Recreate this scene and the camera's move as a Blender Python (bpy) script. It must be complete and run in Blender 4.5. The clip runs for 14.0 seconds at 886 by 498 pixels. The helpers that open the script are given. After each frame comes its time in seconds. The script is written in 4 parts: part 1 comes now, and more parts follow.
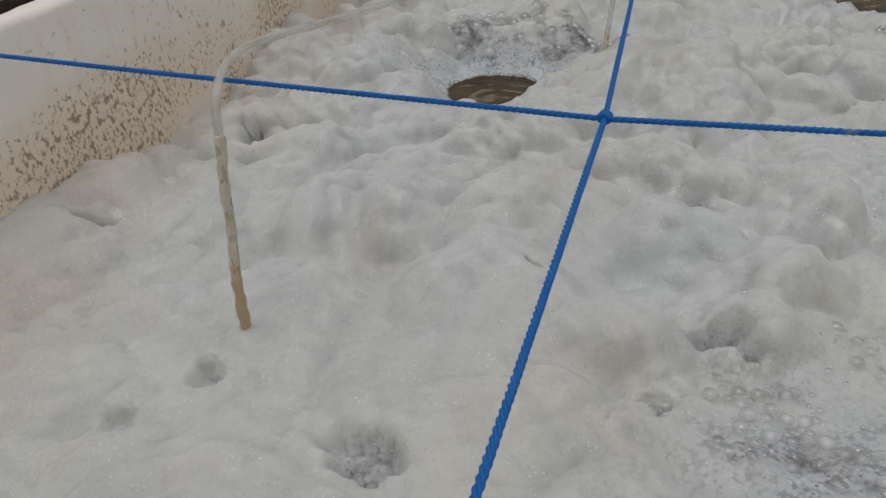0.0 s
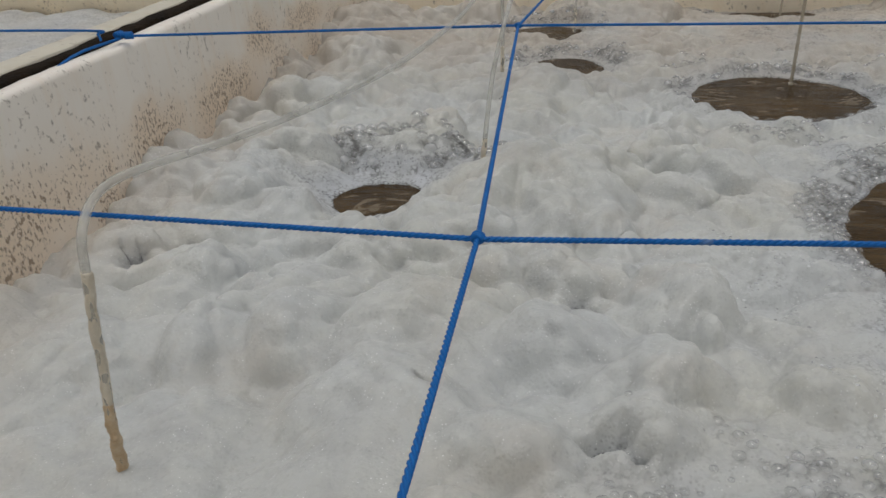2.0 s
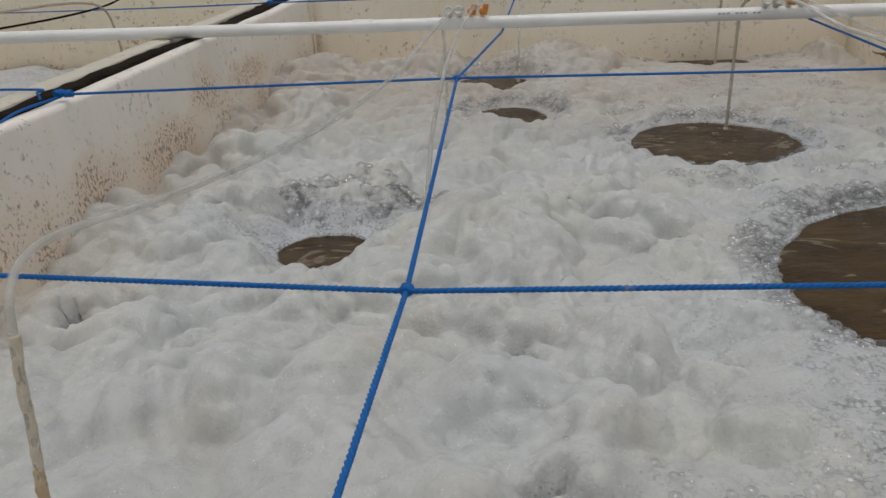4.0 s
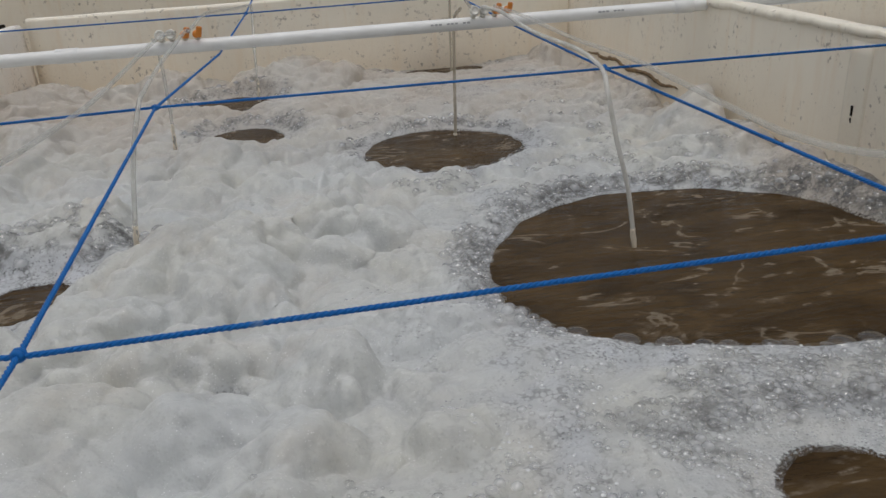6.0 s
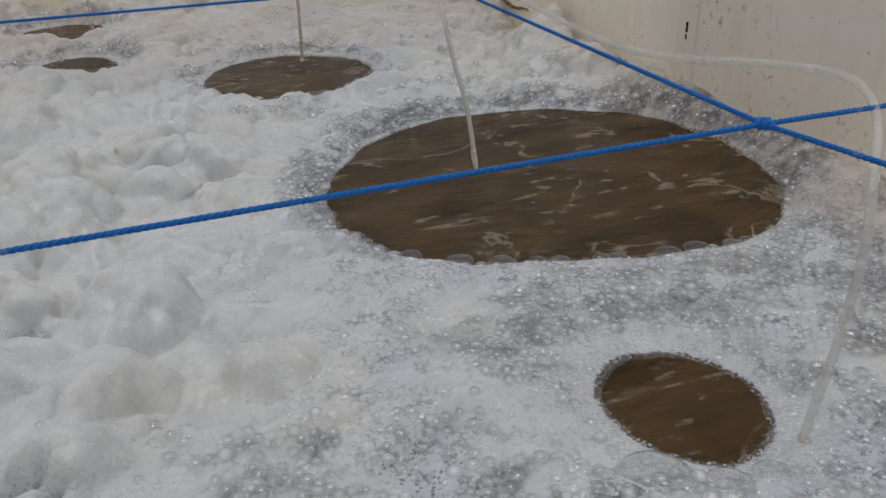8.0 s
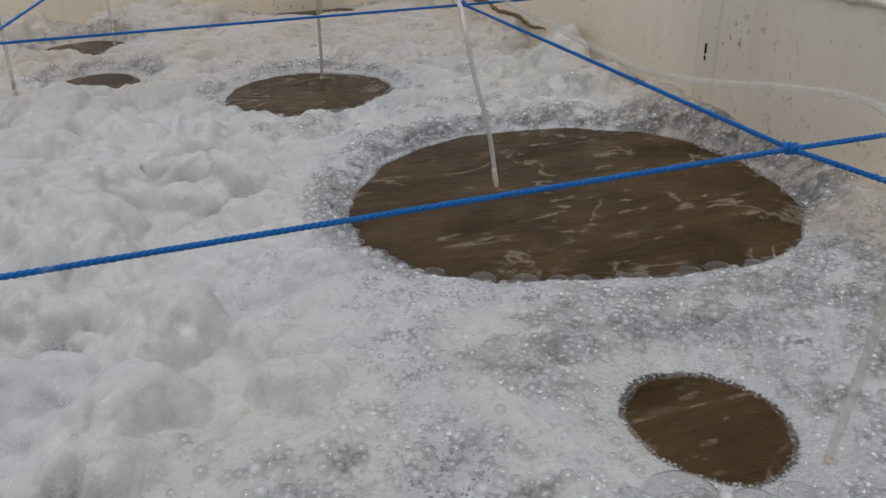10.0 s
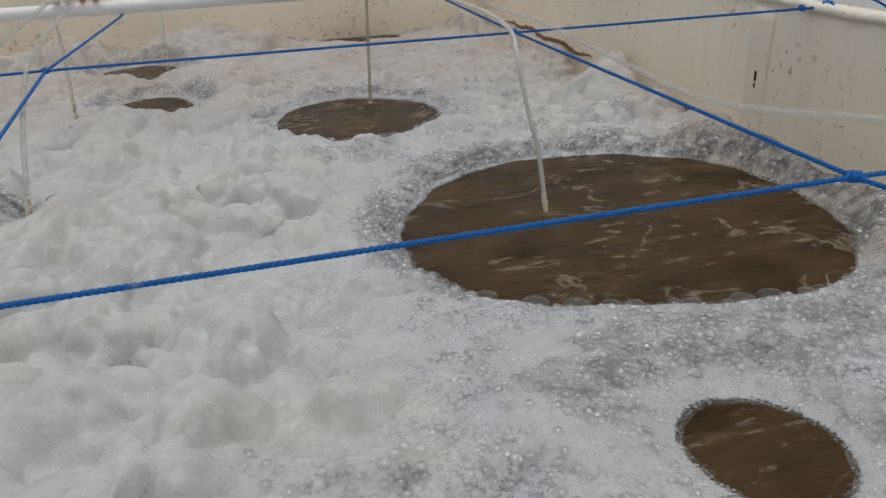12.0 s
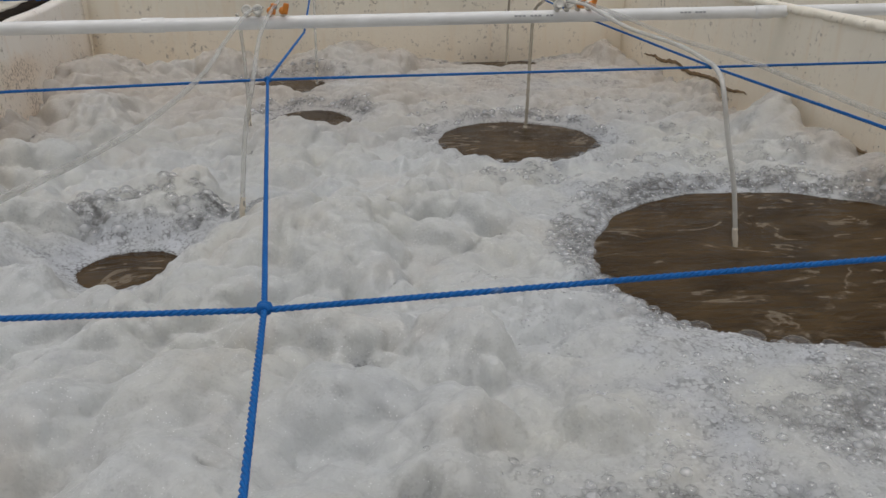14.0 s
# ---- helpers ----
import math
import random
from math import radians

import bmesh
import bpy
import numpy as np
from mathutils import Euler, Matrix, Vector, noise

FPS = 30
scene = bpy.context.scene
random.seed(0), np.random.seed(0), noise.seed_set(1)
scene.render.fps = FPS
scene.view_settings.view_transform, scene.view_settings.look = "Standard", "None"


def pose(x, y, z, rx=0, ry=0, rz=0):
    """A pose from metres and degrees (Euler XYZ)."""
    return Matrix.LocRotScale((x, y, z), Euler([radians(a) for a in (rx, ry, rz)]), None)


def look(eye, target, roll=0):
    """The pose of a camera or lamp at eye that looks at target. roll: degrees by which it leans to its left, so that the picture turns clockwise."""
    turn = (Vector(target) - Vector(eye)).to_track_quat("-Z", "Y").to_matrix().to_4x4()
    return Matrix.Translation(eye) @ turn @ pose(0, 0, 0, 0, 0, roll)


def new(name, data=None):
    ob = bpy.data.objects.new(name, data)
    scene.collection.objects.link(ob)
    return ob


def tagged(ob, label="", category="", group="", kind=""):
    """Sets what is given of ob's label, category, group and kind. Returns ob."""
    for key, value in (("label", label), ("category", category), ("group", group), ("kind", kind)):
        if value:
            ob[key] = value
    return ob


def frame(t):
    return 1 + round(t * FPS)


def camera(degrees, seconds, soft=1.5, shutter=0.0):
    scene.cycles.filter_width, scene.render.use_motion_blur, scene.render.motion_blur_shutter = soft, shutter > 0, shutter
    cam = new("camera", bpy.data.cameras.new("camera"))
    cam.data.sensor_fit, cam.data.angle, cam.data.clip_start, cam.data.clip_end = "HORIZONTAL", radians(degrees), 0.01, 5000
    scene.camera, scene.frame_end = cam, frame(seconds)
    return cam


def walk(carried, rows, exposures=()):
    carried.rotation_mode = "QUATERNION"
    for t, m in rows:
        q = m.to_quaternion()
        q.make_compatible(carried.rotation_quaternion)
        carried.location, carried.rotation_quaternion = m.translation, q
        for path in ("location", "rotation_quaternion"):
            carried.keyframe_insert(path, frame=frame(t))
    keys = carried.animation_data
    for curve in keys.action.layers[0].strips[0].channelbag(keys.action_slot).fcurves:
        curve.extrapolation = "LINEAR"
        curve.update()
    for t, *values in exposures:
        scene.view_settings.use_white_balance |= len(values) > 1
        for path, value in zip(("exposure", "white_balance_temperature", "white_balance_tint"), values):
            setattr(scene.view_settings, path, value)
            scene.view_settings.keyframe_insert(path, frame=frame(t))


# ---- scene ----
cam = camera(55.65, 14.0)
PATH = [
    (0, (0.0358, -0.0786, 1.4782), (-0.4757, 1.5541, 0.4426), -2.81),
    (0.5, (0.016, -0.0946, 1.4769), (-0.5481, 1.5329, 0.4606), -2.78),
    (1, (0.0129, -0.0859, 1.4764), (-0.4682, 1.6133, 0.5377), -1.51),
    (1.5, (0.0317, -0.0767, 1.4905), (-0.3282, 1.6918, 0.6287), -1.33),
    (2, (0.0514, -0.0612, 1.4992), (-0.2436, 1.7264, 0.6522), -2.38),
    (2.2, (0.0582, -0.0597, 1.4893), (-0.2188, 1.7373, 0.6561), -2.57),
    (4.5, (0.0953, -0.0687, 1.5117), (-0.0308, 1.7838, 0.7687), -2.73),
    (5, (0.1348, -0.0547, 1.5141), (0.138, 1.8034, 0.7742), -3.2),
    (5.5, (0.1932, -0.057, 1.5187), (0.3489, 1.7973, 0.7856), -3.46),
    (6, (0.2262, -0.0532, 1.5129), (0.5035, 1.7809, 0.7649), -3.51),
    (6.5, (0.2409, -0.0409, 1.5007), (0.6074, 1.7496, 0.6884), -2.85),
    (7, (0.269, -0.029, 1.4728), (0.7255, 1.7093, 0.5954), -2.25),
    (7.5, (0.3054, -0.0339, 1.4696), (0.8134, 1.6769, 0.5667), -2.09),
    (8, (0.3118, -0.0349, 1.4704), (0.836, 1.6736, 0.5725), -2.27),
    (10.5, (0.2842, -0.0415, 1.4822), (0.7878, 1.6956, 0.6286), -2.07),
    (11, (0.2775, -0.0441, 1.4816), (0.7758, 1.7006, 0.6403), -2.16),
    (11.5, (0.2636, -0.0417, 1.4863), (0.7396, 1.7142, 0.6555), -2.27),
    (12, (0.2571, -0.048, 1.4888), (0.6949, 1.7273, 0.6786), -2.37),
    (12.5, (0.2305, -0.0488, 1.5067), (0.6447, 1.7378, 0.7088), -2.08),
    (13, (0.2106, -0.048, 1.5038), (0.6068, 1.7516, 0.7264), -1.74),
    (13.5, (0.1254, -0.0371, 1.4928), (0.4928, 1.778, 0.7375), -1.14),
    (14, (0.0204, -0.0255, 1.4973), (0.3118, 1.8041, 0.7438), -0.14),
]
walk(cam, [(t, look(eye, target, roll)) for t, eye, target, roll in PATH], [
    (0.0, -0.13, 6540, 9), (2.0, -0.13, 6590, 8), (5.0, -0.12, 6510, 9), (6.5, -0.05, 6370, 10), (7.5, -0.01, 6310, 11), (8.2, -0.01, 6310, 11),
    (10.5, 0.01, 6380, 11), (12.5, 0.0, 6470, 10), (14.0, -0.08, 6500, 10)])

W = 0.89          # water level
TOP = 1.20        # top of the tank walls
XL, XR, YF, YB = -0.775, 1.358, 0.0, 3.50   # inner faces of the tank

# ---- light ----
world = bpy.data.worlds.new("overcast_sky")
world.use_nodes = True
scene.world = world
wn = world.node_tree.nodes
sky = wn.new("ShaderNodeTexSky")
sky.sky_type = "NISHITA"
sky.sun_disc = False
sky.sun_elevation, sky.sun_rotation = radians(84), radians(193)
sky.air_density, sky.dust_density, sky.ozone_density = 1.0, 5.0, 1.0
grey = wn.new("ShaderNodeHueSaturation")
grey.inputs["Saturation"].default_value = 0.25
world.node_tree.links.new(sky.outputs[0], grey.inputs["Color"])
world.node_tree.links.new(grey.outputs[0], wn["Background"].inputs["Color"])
wn["Background"].inputs["Strength"].default_value = 0.104
sun = new("sun", bpy.data.lights.new("sun", "SUN"))
sun.data.energy, sun.data.angle, sun.data.color = 0.22, radians(55), (1.0, 0.985, 0.96)
sun.matrix_world = look((0.15, 0.6, 6.0), (0.3, 1.0, 0.0))
scene.view_settings.exposure = 0.0


# ---- materials ----
class Nodes:
    """Shortcuts for building one node material."""

    def __init__(self, name):
        self.mat = bpy.data.materials.new(name)
        self.mat.use_nodes = True
        self.tree = self.mat.node_tree
        self.bsdf = self.tree.nodes["Principled BSDF"]
        self.out = self.tree.nodes["Material Output"]
        self.at = self.add("ShaderNodeTexCoord").outputs["Object"]

    def add(self, kind, **props):
        n = self.tree.nodes.new(kind)
        for k, v in props.items():
            setattr(n, k, v)
        return n

    def link(self, a, b):
        self.tree.links.new(a, b)

    def put(self, sock, v):
        if hasattr(v, "is_output"):
            self.link(v, sock)
        else:
            sock.default_value = v

    def noise(self, scale, detail=4.0, rough=0.55, at=None, distortion=0.0):
        n = self.add("ShaderNodeTexNoise")
        self.link(at or self.at, n.inputs["Vector"])
        n.inputs["Scale"].default_value = scale
        n.inputs["Detail"].default_value = detail
        n.inputs["Roughness"].default_value = rough
        n.inputs["Distortion"].default_value = distortion
        return n.outputs["Fac"]

    def voronoi(self, scale, feature="F1", at=None, out="Distance", jitter=1.0):
        n = self.add("ShaderNodeTexVoronoi", feature=feature)
        self.link(at or self.at, n.inputs["Vector"])
        n.inputs["Scale"].default_value = scale
        n.inputs["Randomness"].default_value = jitter
        return n.outputs[out]

    def ramp(self, fac, *stops):
        n = self.add("ShaderNodeValToRGB")
        e = n.color_ramp.elements
        while len(e) < len(stops):
            e.new(0.5)
        for k, (p, c) in zip(e, stops):
            k.position = p
            k.color = (*c, 1) if isinstance(c, tuple) else (c, c, c, 1)
        self.link(fac, n.inputs[0])
        return n.outputs[0]

    def mix(self, fac, a, b, blend="MIX"):
        n = self.add("ShaderNodeMix", data_type="RGBA", blend_type=blend)
        self.put(n.inputs[0], fac)
        for s, v in ((n.inputs[6], a), (n.inputs[7], b)):
            self.put(s, (*v, 1) if isinstance(v, tuple) else v)
        return n.outputs[2]

    def math(self, op, a, b=0.0, clamp=False):
        n = self.add("ShaderNodeMath", operation=op, use_clamp=clamp)
        self.put(n.inputs[0], a)
        self.put(n.inputs[1], b)
        return n.outputs[0]

    def bump(self, height, strength, distance, normal=None):
        n = self.add("ShaderNodeBump")
        self.link(height, n.inputs["Height"])
        n.inputs["Strength"].default_value = strength
        n.inputs["Distance"].default_value = distance
        if normal:
            self.link(normal, n.inputs["Normal"])
        return n.outputs[0]

    def stretched(self, x, y, z):
        n = self.add("ShaderNodeMapping")
        self.link(self.at, n.inputs["Vector"])
        n.inputs["Scale"].default_value = (x, y, z)
        return n.outputs[0]

    def done(self, color, rough=0.5, normal=None, **more):
        self.put(self.bsdf.inputs["Base Color"], (*color, 1) if isinstance(color, tuple) else color)
        self.put(self.bsdf.inputs["Roughness"], rough)
        if normal:
            self.link(normal, self.bsdf.inputs["Normal"])
        for k, v in more.items():
            self.put(self.bsdf.inputs[k.replace("_", " ")], v)
        return self.mat

    def see_through(self, share):
        """Lets part of the light pass straight through."""
        clear, both = self.add("ShaderNodeBsdfTransparent"), self.add("ShaderNodeMixShader")
        self.put(both.inputs[0], share)
        self.link(self.bsdf.outputs[0], both.inputs[1])
        self.link(clear.outputs[0], both.inputs[2])
        self.link(both.outputs[0], self.out.inputs[0])
        return self.mat


def foam_material():
    n = Nodes("foam")
    thin, brownish, glassy_, lace = (n.add("ShaderNodeAttribute", attribute_name=k).outputs["Fac"] for k in ("thin", "brownish", "glassy", "lace"))
    # thick foam: off-white, in drifts of cream and cool grey
    col = n.mix(n.ramp(n.noise(3.2, 5), (0.35, 0.0), (0.68, 1.0)), (0.555, 0.570, 0.565), (0.560, 0.555, 0.508))
    col = n.mix(n.ramp(n.noise(13, 6, 0.65), (0.42, 0.0), (0.68, 0.60)), col, (0.435, 0.445, 0.450))
    blush = n.math("MULTIPLY", n.ramp(n.noise(6, 4, 0.6), (0.52, 0.0), (0.70, 0.35)), n.math("SUBTRACT", 1.0, thin))
    col = n.mix(blush, col, (0.56, 0.505, 0.435))
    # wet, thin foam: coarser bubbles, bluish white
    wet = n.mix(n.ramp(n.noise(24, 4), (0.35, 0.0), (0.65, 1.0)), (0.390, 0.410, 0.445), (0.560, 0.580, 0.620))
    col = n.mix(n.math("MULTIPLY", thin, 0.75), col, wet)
    col = n.mix(n.math("MULTIPLY", brownish, 0.85), col, n.mix(n.noise(12, 4), (0.52, 0.475, 0.415), (0.37, 0.315, 0.255)))
    # clusters of small bubbles: dark see-through gaps painted into the colour
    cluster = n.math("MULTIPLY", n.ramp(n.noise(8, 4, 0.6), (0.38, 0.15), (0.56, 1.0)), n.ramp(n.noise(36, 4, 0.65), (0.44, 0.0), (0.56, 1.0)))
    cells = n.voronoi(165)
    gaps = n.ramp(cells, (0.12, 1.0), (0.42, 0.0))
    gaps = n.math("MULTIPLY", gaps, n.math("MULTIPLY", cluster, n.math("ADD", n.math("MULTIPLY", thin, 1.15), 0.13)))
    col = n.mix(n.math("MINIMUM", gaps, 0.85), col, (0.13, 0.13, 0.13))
    # crowds of large bubbles: gaps painted dark, standing in for water below
    domes = n.voronoi(95)
    gap = n.ramp(n.math("ADD", n.noise(70, 3, 0.6), n.math("MULTIPLY", n.noise(28, 3, 0.6), 0.6)), (0.66, 0.15), (0.86, 1.0))
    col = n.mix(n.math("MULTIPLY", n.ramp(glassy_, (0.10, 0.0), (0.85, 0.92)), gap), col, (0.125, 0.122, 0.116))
    # depth of the corners where three bubbles meet, painted dark into the colour
    corners = n.ramp(n.voronoi(135), (0.48, 0.0), (0.60, 1.0))
    wet_or_pit = n.math("ADD", n.math("MAXIMUM", n.math("MULTIPLY", glassy_, 1.4), thin), 0.08, True)
    corners = n.math("MULTIPLY", n.math("MULTIPLY", corners, wet_or_pit), n.ramp(n.noise(30, 4, 0.65), (0.44, 0.0), (0.60, 0.75)))
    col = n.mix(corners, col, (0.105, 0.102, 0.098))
    # fine grey grain, then glints of tiny bubbles painted in as white dots
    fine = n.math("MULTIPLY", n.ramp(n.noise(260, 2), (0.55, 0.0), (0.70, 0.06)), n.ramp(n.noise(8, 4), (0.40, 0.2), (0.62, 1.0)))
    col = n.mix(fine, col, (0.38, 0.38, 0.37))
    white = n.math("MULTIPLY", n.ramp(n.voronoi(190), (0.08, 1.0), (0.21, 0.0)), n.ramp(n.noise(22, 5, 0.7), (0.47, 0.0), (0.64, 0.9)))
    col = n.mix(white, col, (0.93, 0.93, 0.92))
    b = n.bump(n.noise(26, 6, 0.62), 0.30, 0.010)
    b = n.bump(n.noise(90, 4, 0.6), 0.35, 0.0035, b)
    b = n.bump(n.noise(330, 2), 0.30, 0.0012, b)
    b = n.bump(n.math("MULTIPLY", n.ramp(domes, (0.0, 1.0), (0.65, 0.0)), n.math("MAXIMUM", glassy_, n.math("MULTIPLY", thin, 0.5))), 0.40, 0.005, b)
    b = n.bump(n.ramp(cells, (0.0, 1.0), (0.6, 0.0)), 0.25, 0.0020, b)
    n.bsdf.inputs["Subsurface Radius"].default_value = (0.022, 0.022, 0.021)
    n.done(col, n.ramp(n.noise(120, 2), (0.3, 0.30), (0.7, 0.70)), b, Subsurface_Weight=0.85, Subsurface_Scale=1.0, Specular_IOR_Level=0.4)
    # the rim frays into single bubbles over the water
    frayed = n.ramp(n.math("SUBTRACT", n.math("MULTIPLY", lace, 0.80), n.math("SUBTRACT", n.math("MULTIPLY", n.noise(210, 4, 0.7), 2.4), 0.95)), (0.0, 0.0), (0.35, 0.90))
    return n.see_through(n.math("MULTIPLY", frayed, n.ramp(lace, (0.05, 0.0), (0.30, 1.0))))


def liner_material(name, tint, dirt, spots, size=150.0, reach=1.15, blooms=()):
    """Cream tank liner with a brown tide mark, mould spots and scuffs."""
    n = Nodes(name)
    height = n.add("ShaderNodeSeparateXYZ")
    n.link(n.at, height.inputs[0])
    low = n.add("ShaderNodeMapRange")
    n.link(n.math("ADD", height.outputs[2], n.math("MULTIPLY", n.noise(5, 4), 0.16)), low.inputs[0])
    low.inputs[1].default_value, low.inputs[2].default_value = 1.22, 1.00
    band = low.outputs[0]
    warm = tuple(c * k for c, k in zip(tint, (0.85, 0.71, 0.56)))
    col = n.mix(n.ramp(n.noise(2.2, 6, 0.6), (0.35, 0.0), (0.7, 1.0)), tint, tuple(c * 0.92 for c in tint))
    col = n.mix(n.math("MULTIPLY", band, n.ramp(n.noise(7, 5), (0.3, 0.25), (0.7, dirt))), col, warm)
    streak = n.noise(9, 5, 0.6, n.stretched(3.0, 3.0, 0.35))
    col = n.mix(n.ramp(streak, (0.52, 0.0), (0.75, 0.32)), col, warm)
    near = n.add("ShaderNodeMapRange")
    n.link(n.math("ADD", height.outputs[2], n.math("MULTIPLY", n.noise(4, 3), 0.14)), near.inputs[0])
    near.inputs[1].default_value, near.inputs[2].default_value = reach + 0.07, reach - 0.07
    where = n.math("MULTIPLY", n.ramp(n.noise(5.5, 4, 0.6), (0.43, 0.25), (0.56, 1.0)), n.math("ADD", near.outputs[0], 0.10, True))
    for y, z, wide, high in blooms:
        dy = n.math("DIVIDE", n.math("SUBTRACT", n.math("ADD", height.outputs[1], n.math("MULTIPLY", n.noise(9, 4), 0.22)), y + 0.11), wide)
        dz = n.math("DIVIDE", n.math("SUBTRACT", n.math("ADD", height.outputs[2], n.math("MULTIPLY", n.noise(13, 4), 0.08)), z + 0.04), high)
        spread = n.math("SUBTRACT", 1.15, n.math("ADD", n.math("MULTIPLY", dy, dy), n.math("MULTIPLY", dz, dz)), True)
        where = n.math("MAXIMUM", where, spread)
        col = n.mix(n.math("MULTIPLY", spread, 0.40), col, warm)
    grain = n.math("ADD", n.noise(size, 3, 0.6, n.stretched(1.0, 1.0, 0.8)), n.math("MULTIPLY", n.math("SUBTRACT", where, 1.0), 0.20))
    mould = n.ramp(grain, (0.500, 0.0), (0.60, 1.0))
    col = n.mix(n.math("MULTIPLY", where, 0.34 * spots), col, warm)
    col = n.mix(n.math("MULTIPLY", mould, spots), col, n.mix(n.noise(60, 3), (0.14, 0.085, 0.05), (0.34, 0.23, 0.14)))
    scuff = n.math("MULTIPLY", n.ramp(n.noise(55, 4, 0.65), (0.58, 0.0), (0.66, 0.7)), n.ramp(n.noise(6, 3), (0.46, 0.0), (0.60, 1.0)))
    col = n.mix(scuff, col, (0.24, 0.19, 0.14))
    dots = n.math("MULTIPLY", n.ramp(n.voronoi(42), (0.06, 1.0), (0.10, 0.0)), n.ramp(n.noise(11, 3), (0.50, 0.0), (0.58, 0.75)))
    col = n.mix(dots, col, (0.13, 0.10, 0.07))
    b = n.bump(n.noise(4, 4), 0.25, 0.03)
    b = n.bump(n.noise(120, 4), 0.15, 0.002, b)
    return n.done(col, n.ramp(n.noise(20, 3), (0.3, 0.42), (0.7, 0.62)), b)


def water_material():
    n = Nodes("murky_water")
    # broad lighter brown painted in for highlights on the ripples
    col = n.mix(n.ramp(n.noise(7, 5, 0.6, n.stretched(0.8, 1.5, 1.0), 0.8), (0.32, 0.0), (0.68, 1.0)), (0.036, 0.021, 0.008), (0.092, 0.058, 0.025))
    line = n.math("ABSOLUTE", n.math("SUBTRACT", n.noise(5.0, 4, 0.55, n.stretched(0.8, 1.3, 1.0), 1.4), 0.5))
    scum = n.math("MULTIPLY", n.ramp(line, (0.006, 1.0), (0.038, 0.0)), n.ramp(n.noise(8, 4, 0.6), (0.49, 0.0), (0.58, 1.0)))
    # larger flecks: scum, and smears of sky reflection painted as colour
    fleck = n.math("MULTIPLY", n.ramp(n.noise(26, 4, 0.55, n.stretched(0.8, 1.5, 1.0)), (0.60, 0.0), (0.68, 0.8)), n.ramp(n.noise(4, 2), (0.42, 0.0), (0.58, 1.0)))
    both = n.math("MAXIMUM", scum, fleck)
    both = n.math("MULTIPLY", both, n.ramp(n.noise(70, 3), (0.35, 0.5), (0.6, 1.0)))
    col = n.mix(n.math("MULTIPLY", both, 0.45), col, (0.40, 0.34, 0.26))
    b = n.bump(n.noise(11, 3, 0.5, n.stretched(0.7, 1.8, 1.0), 0.5), 0.5, 0.022)
    b = n.bump(n.noise(34, 4, 0.6, n.stretched(0.45, 1.7, 1.0), 0.6), 0.9, 0.012, b)
    b = n.bump(n.noise(80, 3), 0.30, 0.003, b)
    return n.done(col, n.math("ADD", n.math("MULTIPLY", both, 0.4), 0.10), b, IOR=1.33, Specular_IOR_Level=0.11)


def rope_material():
    n = Nodes("blue_rope")
    col = n.mix(n.noise(60, 4), (0.004, 0.100, 0.35), (0.007, 0.145, 0.46))
    col = n.mix(n.ramp(n.noise(35, 3), (0.66, 0.0), (0.74, 0.7)), col, (0.16, 0.25, 0.40))
    b = n.bump(n.noise(900, 2), 0.4, 0.0006)
    return n.done(col, 0.55, b, Specular_IOR_Level=0.25)


def plain(name, a, b, rough, scale=30.0, bump=0.2, depth=0.002, **more):
    n = Nodes(name)
    col = n.mix(n.ramp(n.noise(scale, 5), (0.3, 0.0), (0.7, 1.0)), a, b)
    return n.done(col, rough, n.bump(n.noise(scale * 4, 4), bump, depth), **more)


def hose_material(name, a, b, share):
    n = Nodes(name)
    n.done(n.mix(n.ramp(n.noise(40, 4), (0.35, 0.0), (0.65, 1.0)), a, b), 0.22, n.bump(n.noise(150, 3), 0.15, 0.001))
    return n.see_through(share)


def bubble_material(name, milky):
    """A soap film: clear where it faces the eye, glossy where it turns away."""
    n = Nodes(name)
    rim = n.add("ShaderNodeLayerWeight")
    rim.inputs[0].default_value = 0.35
    gloss, clear, both = n.add("ShaderNodeBsdfGlossy"), n.add("ShaderNodeBsdfTransparent"), n.add("ShaderNodeMixShader")
    gloss.inputs["Roughness"].default_value = 0.06
    clear.inputs["Color"].default_value = (0.97, 0.97, 0.97, 1)
    n.link(n.ramp(rim.outputs["Fresnel"], (0.0, 0.05), (0.6, 0.70)), both.inputs[0])
    n.link(clear.outputs[0], both.inputs[1])
    n.link(gloss.outputs[0], both.inputs[2])
    # a milky share that changes from bubble to bubble
    n.done(n.mix(n.noise(30, 2), (0.72, 0.74, 0.76), (0.85, 0.85, 0.84)), 0.15, None, IOR=1.33)
    milk = n.add("ShaderNodeNewGeometry").outputs["Random Per Island"]
    skin = n.add("ShaderNodeMixShader")
    n.link(n.ramp(milk, (0.0, 0.02), (0.55, 0.32 * milky), (1.0, milky)), skin.inputs[0])
    n.link(both.outputs[0], skin.inputs[1])
    n.link(n.bsdf.outputs[0], skin.inputs[2])
    n.link(skin.outputs[0], n.out.inputs[0])
    return n.mat


FOAM = foam_material()
LINER_L = liner_material("liner_rose_cream", (0.94, 0.885, 0.805), 0.55, 0.80, 130.0, 1.10, ((1.90, 0.99, 0.25, 0.085), (2.18, 1.07, 0.14, 0.085), (2.58, 1.05, 0.26, 0.060), (1.50, 1.01, 0.15, 0.080), (0.92, 1.01, 0.42, 0.090)))
LINER_R = liner_material("liner_yellow_cream", (0.955, 0.885, 0.745), 0.36, 0.05)
LINER_N = liner_material("liner_mouldy_cream", (0.93, 0.845, 0.665), 0.40, 0.8, 70.0, 1.19)
WATER = water_material()
ROPE = rope_material()
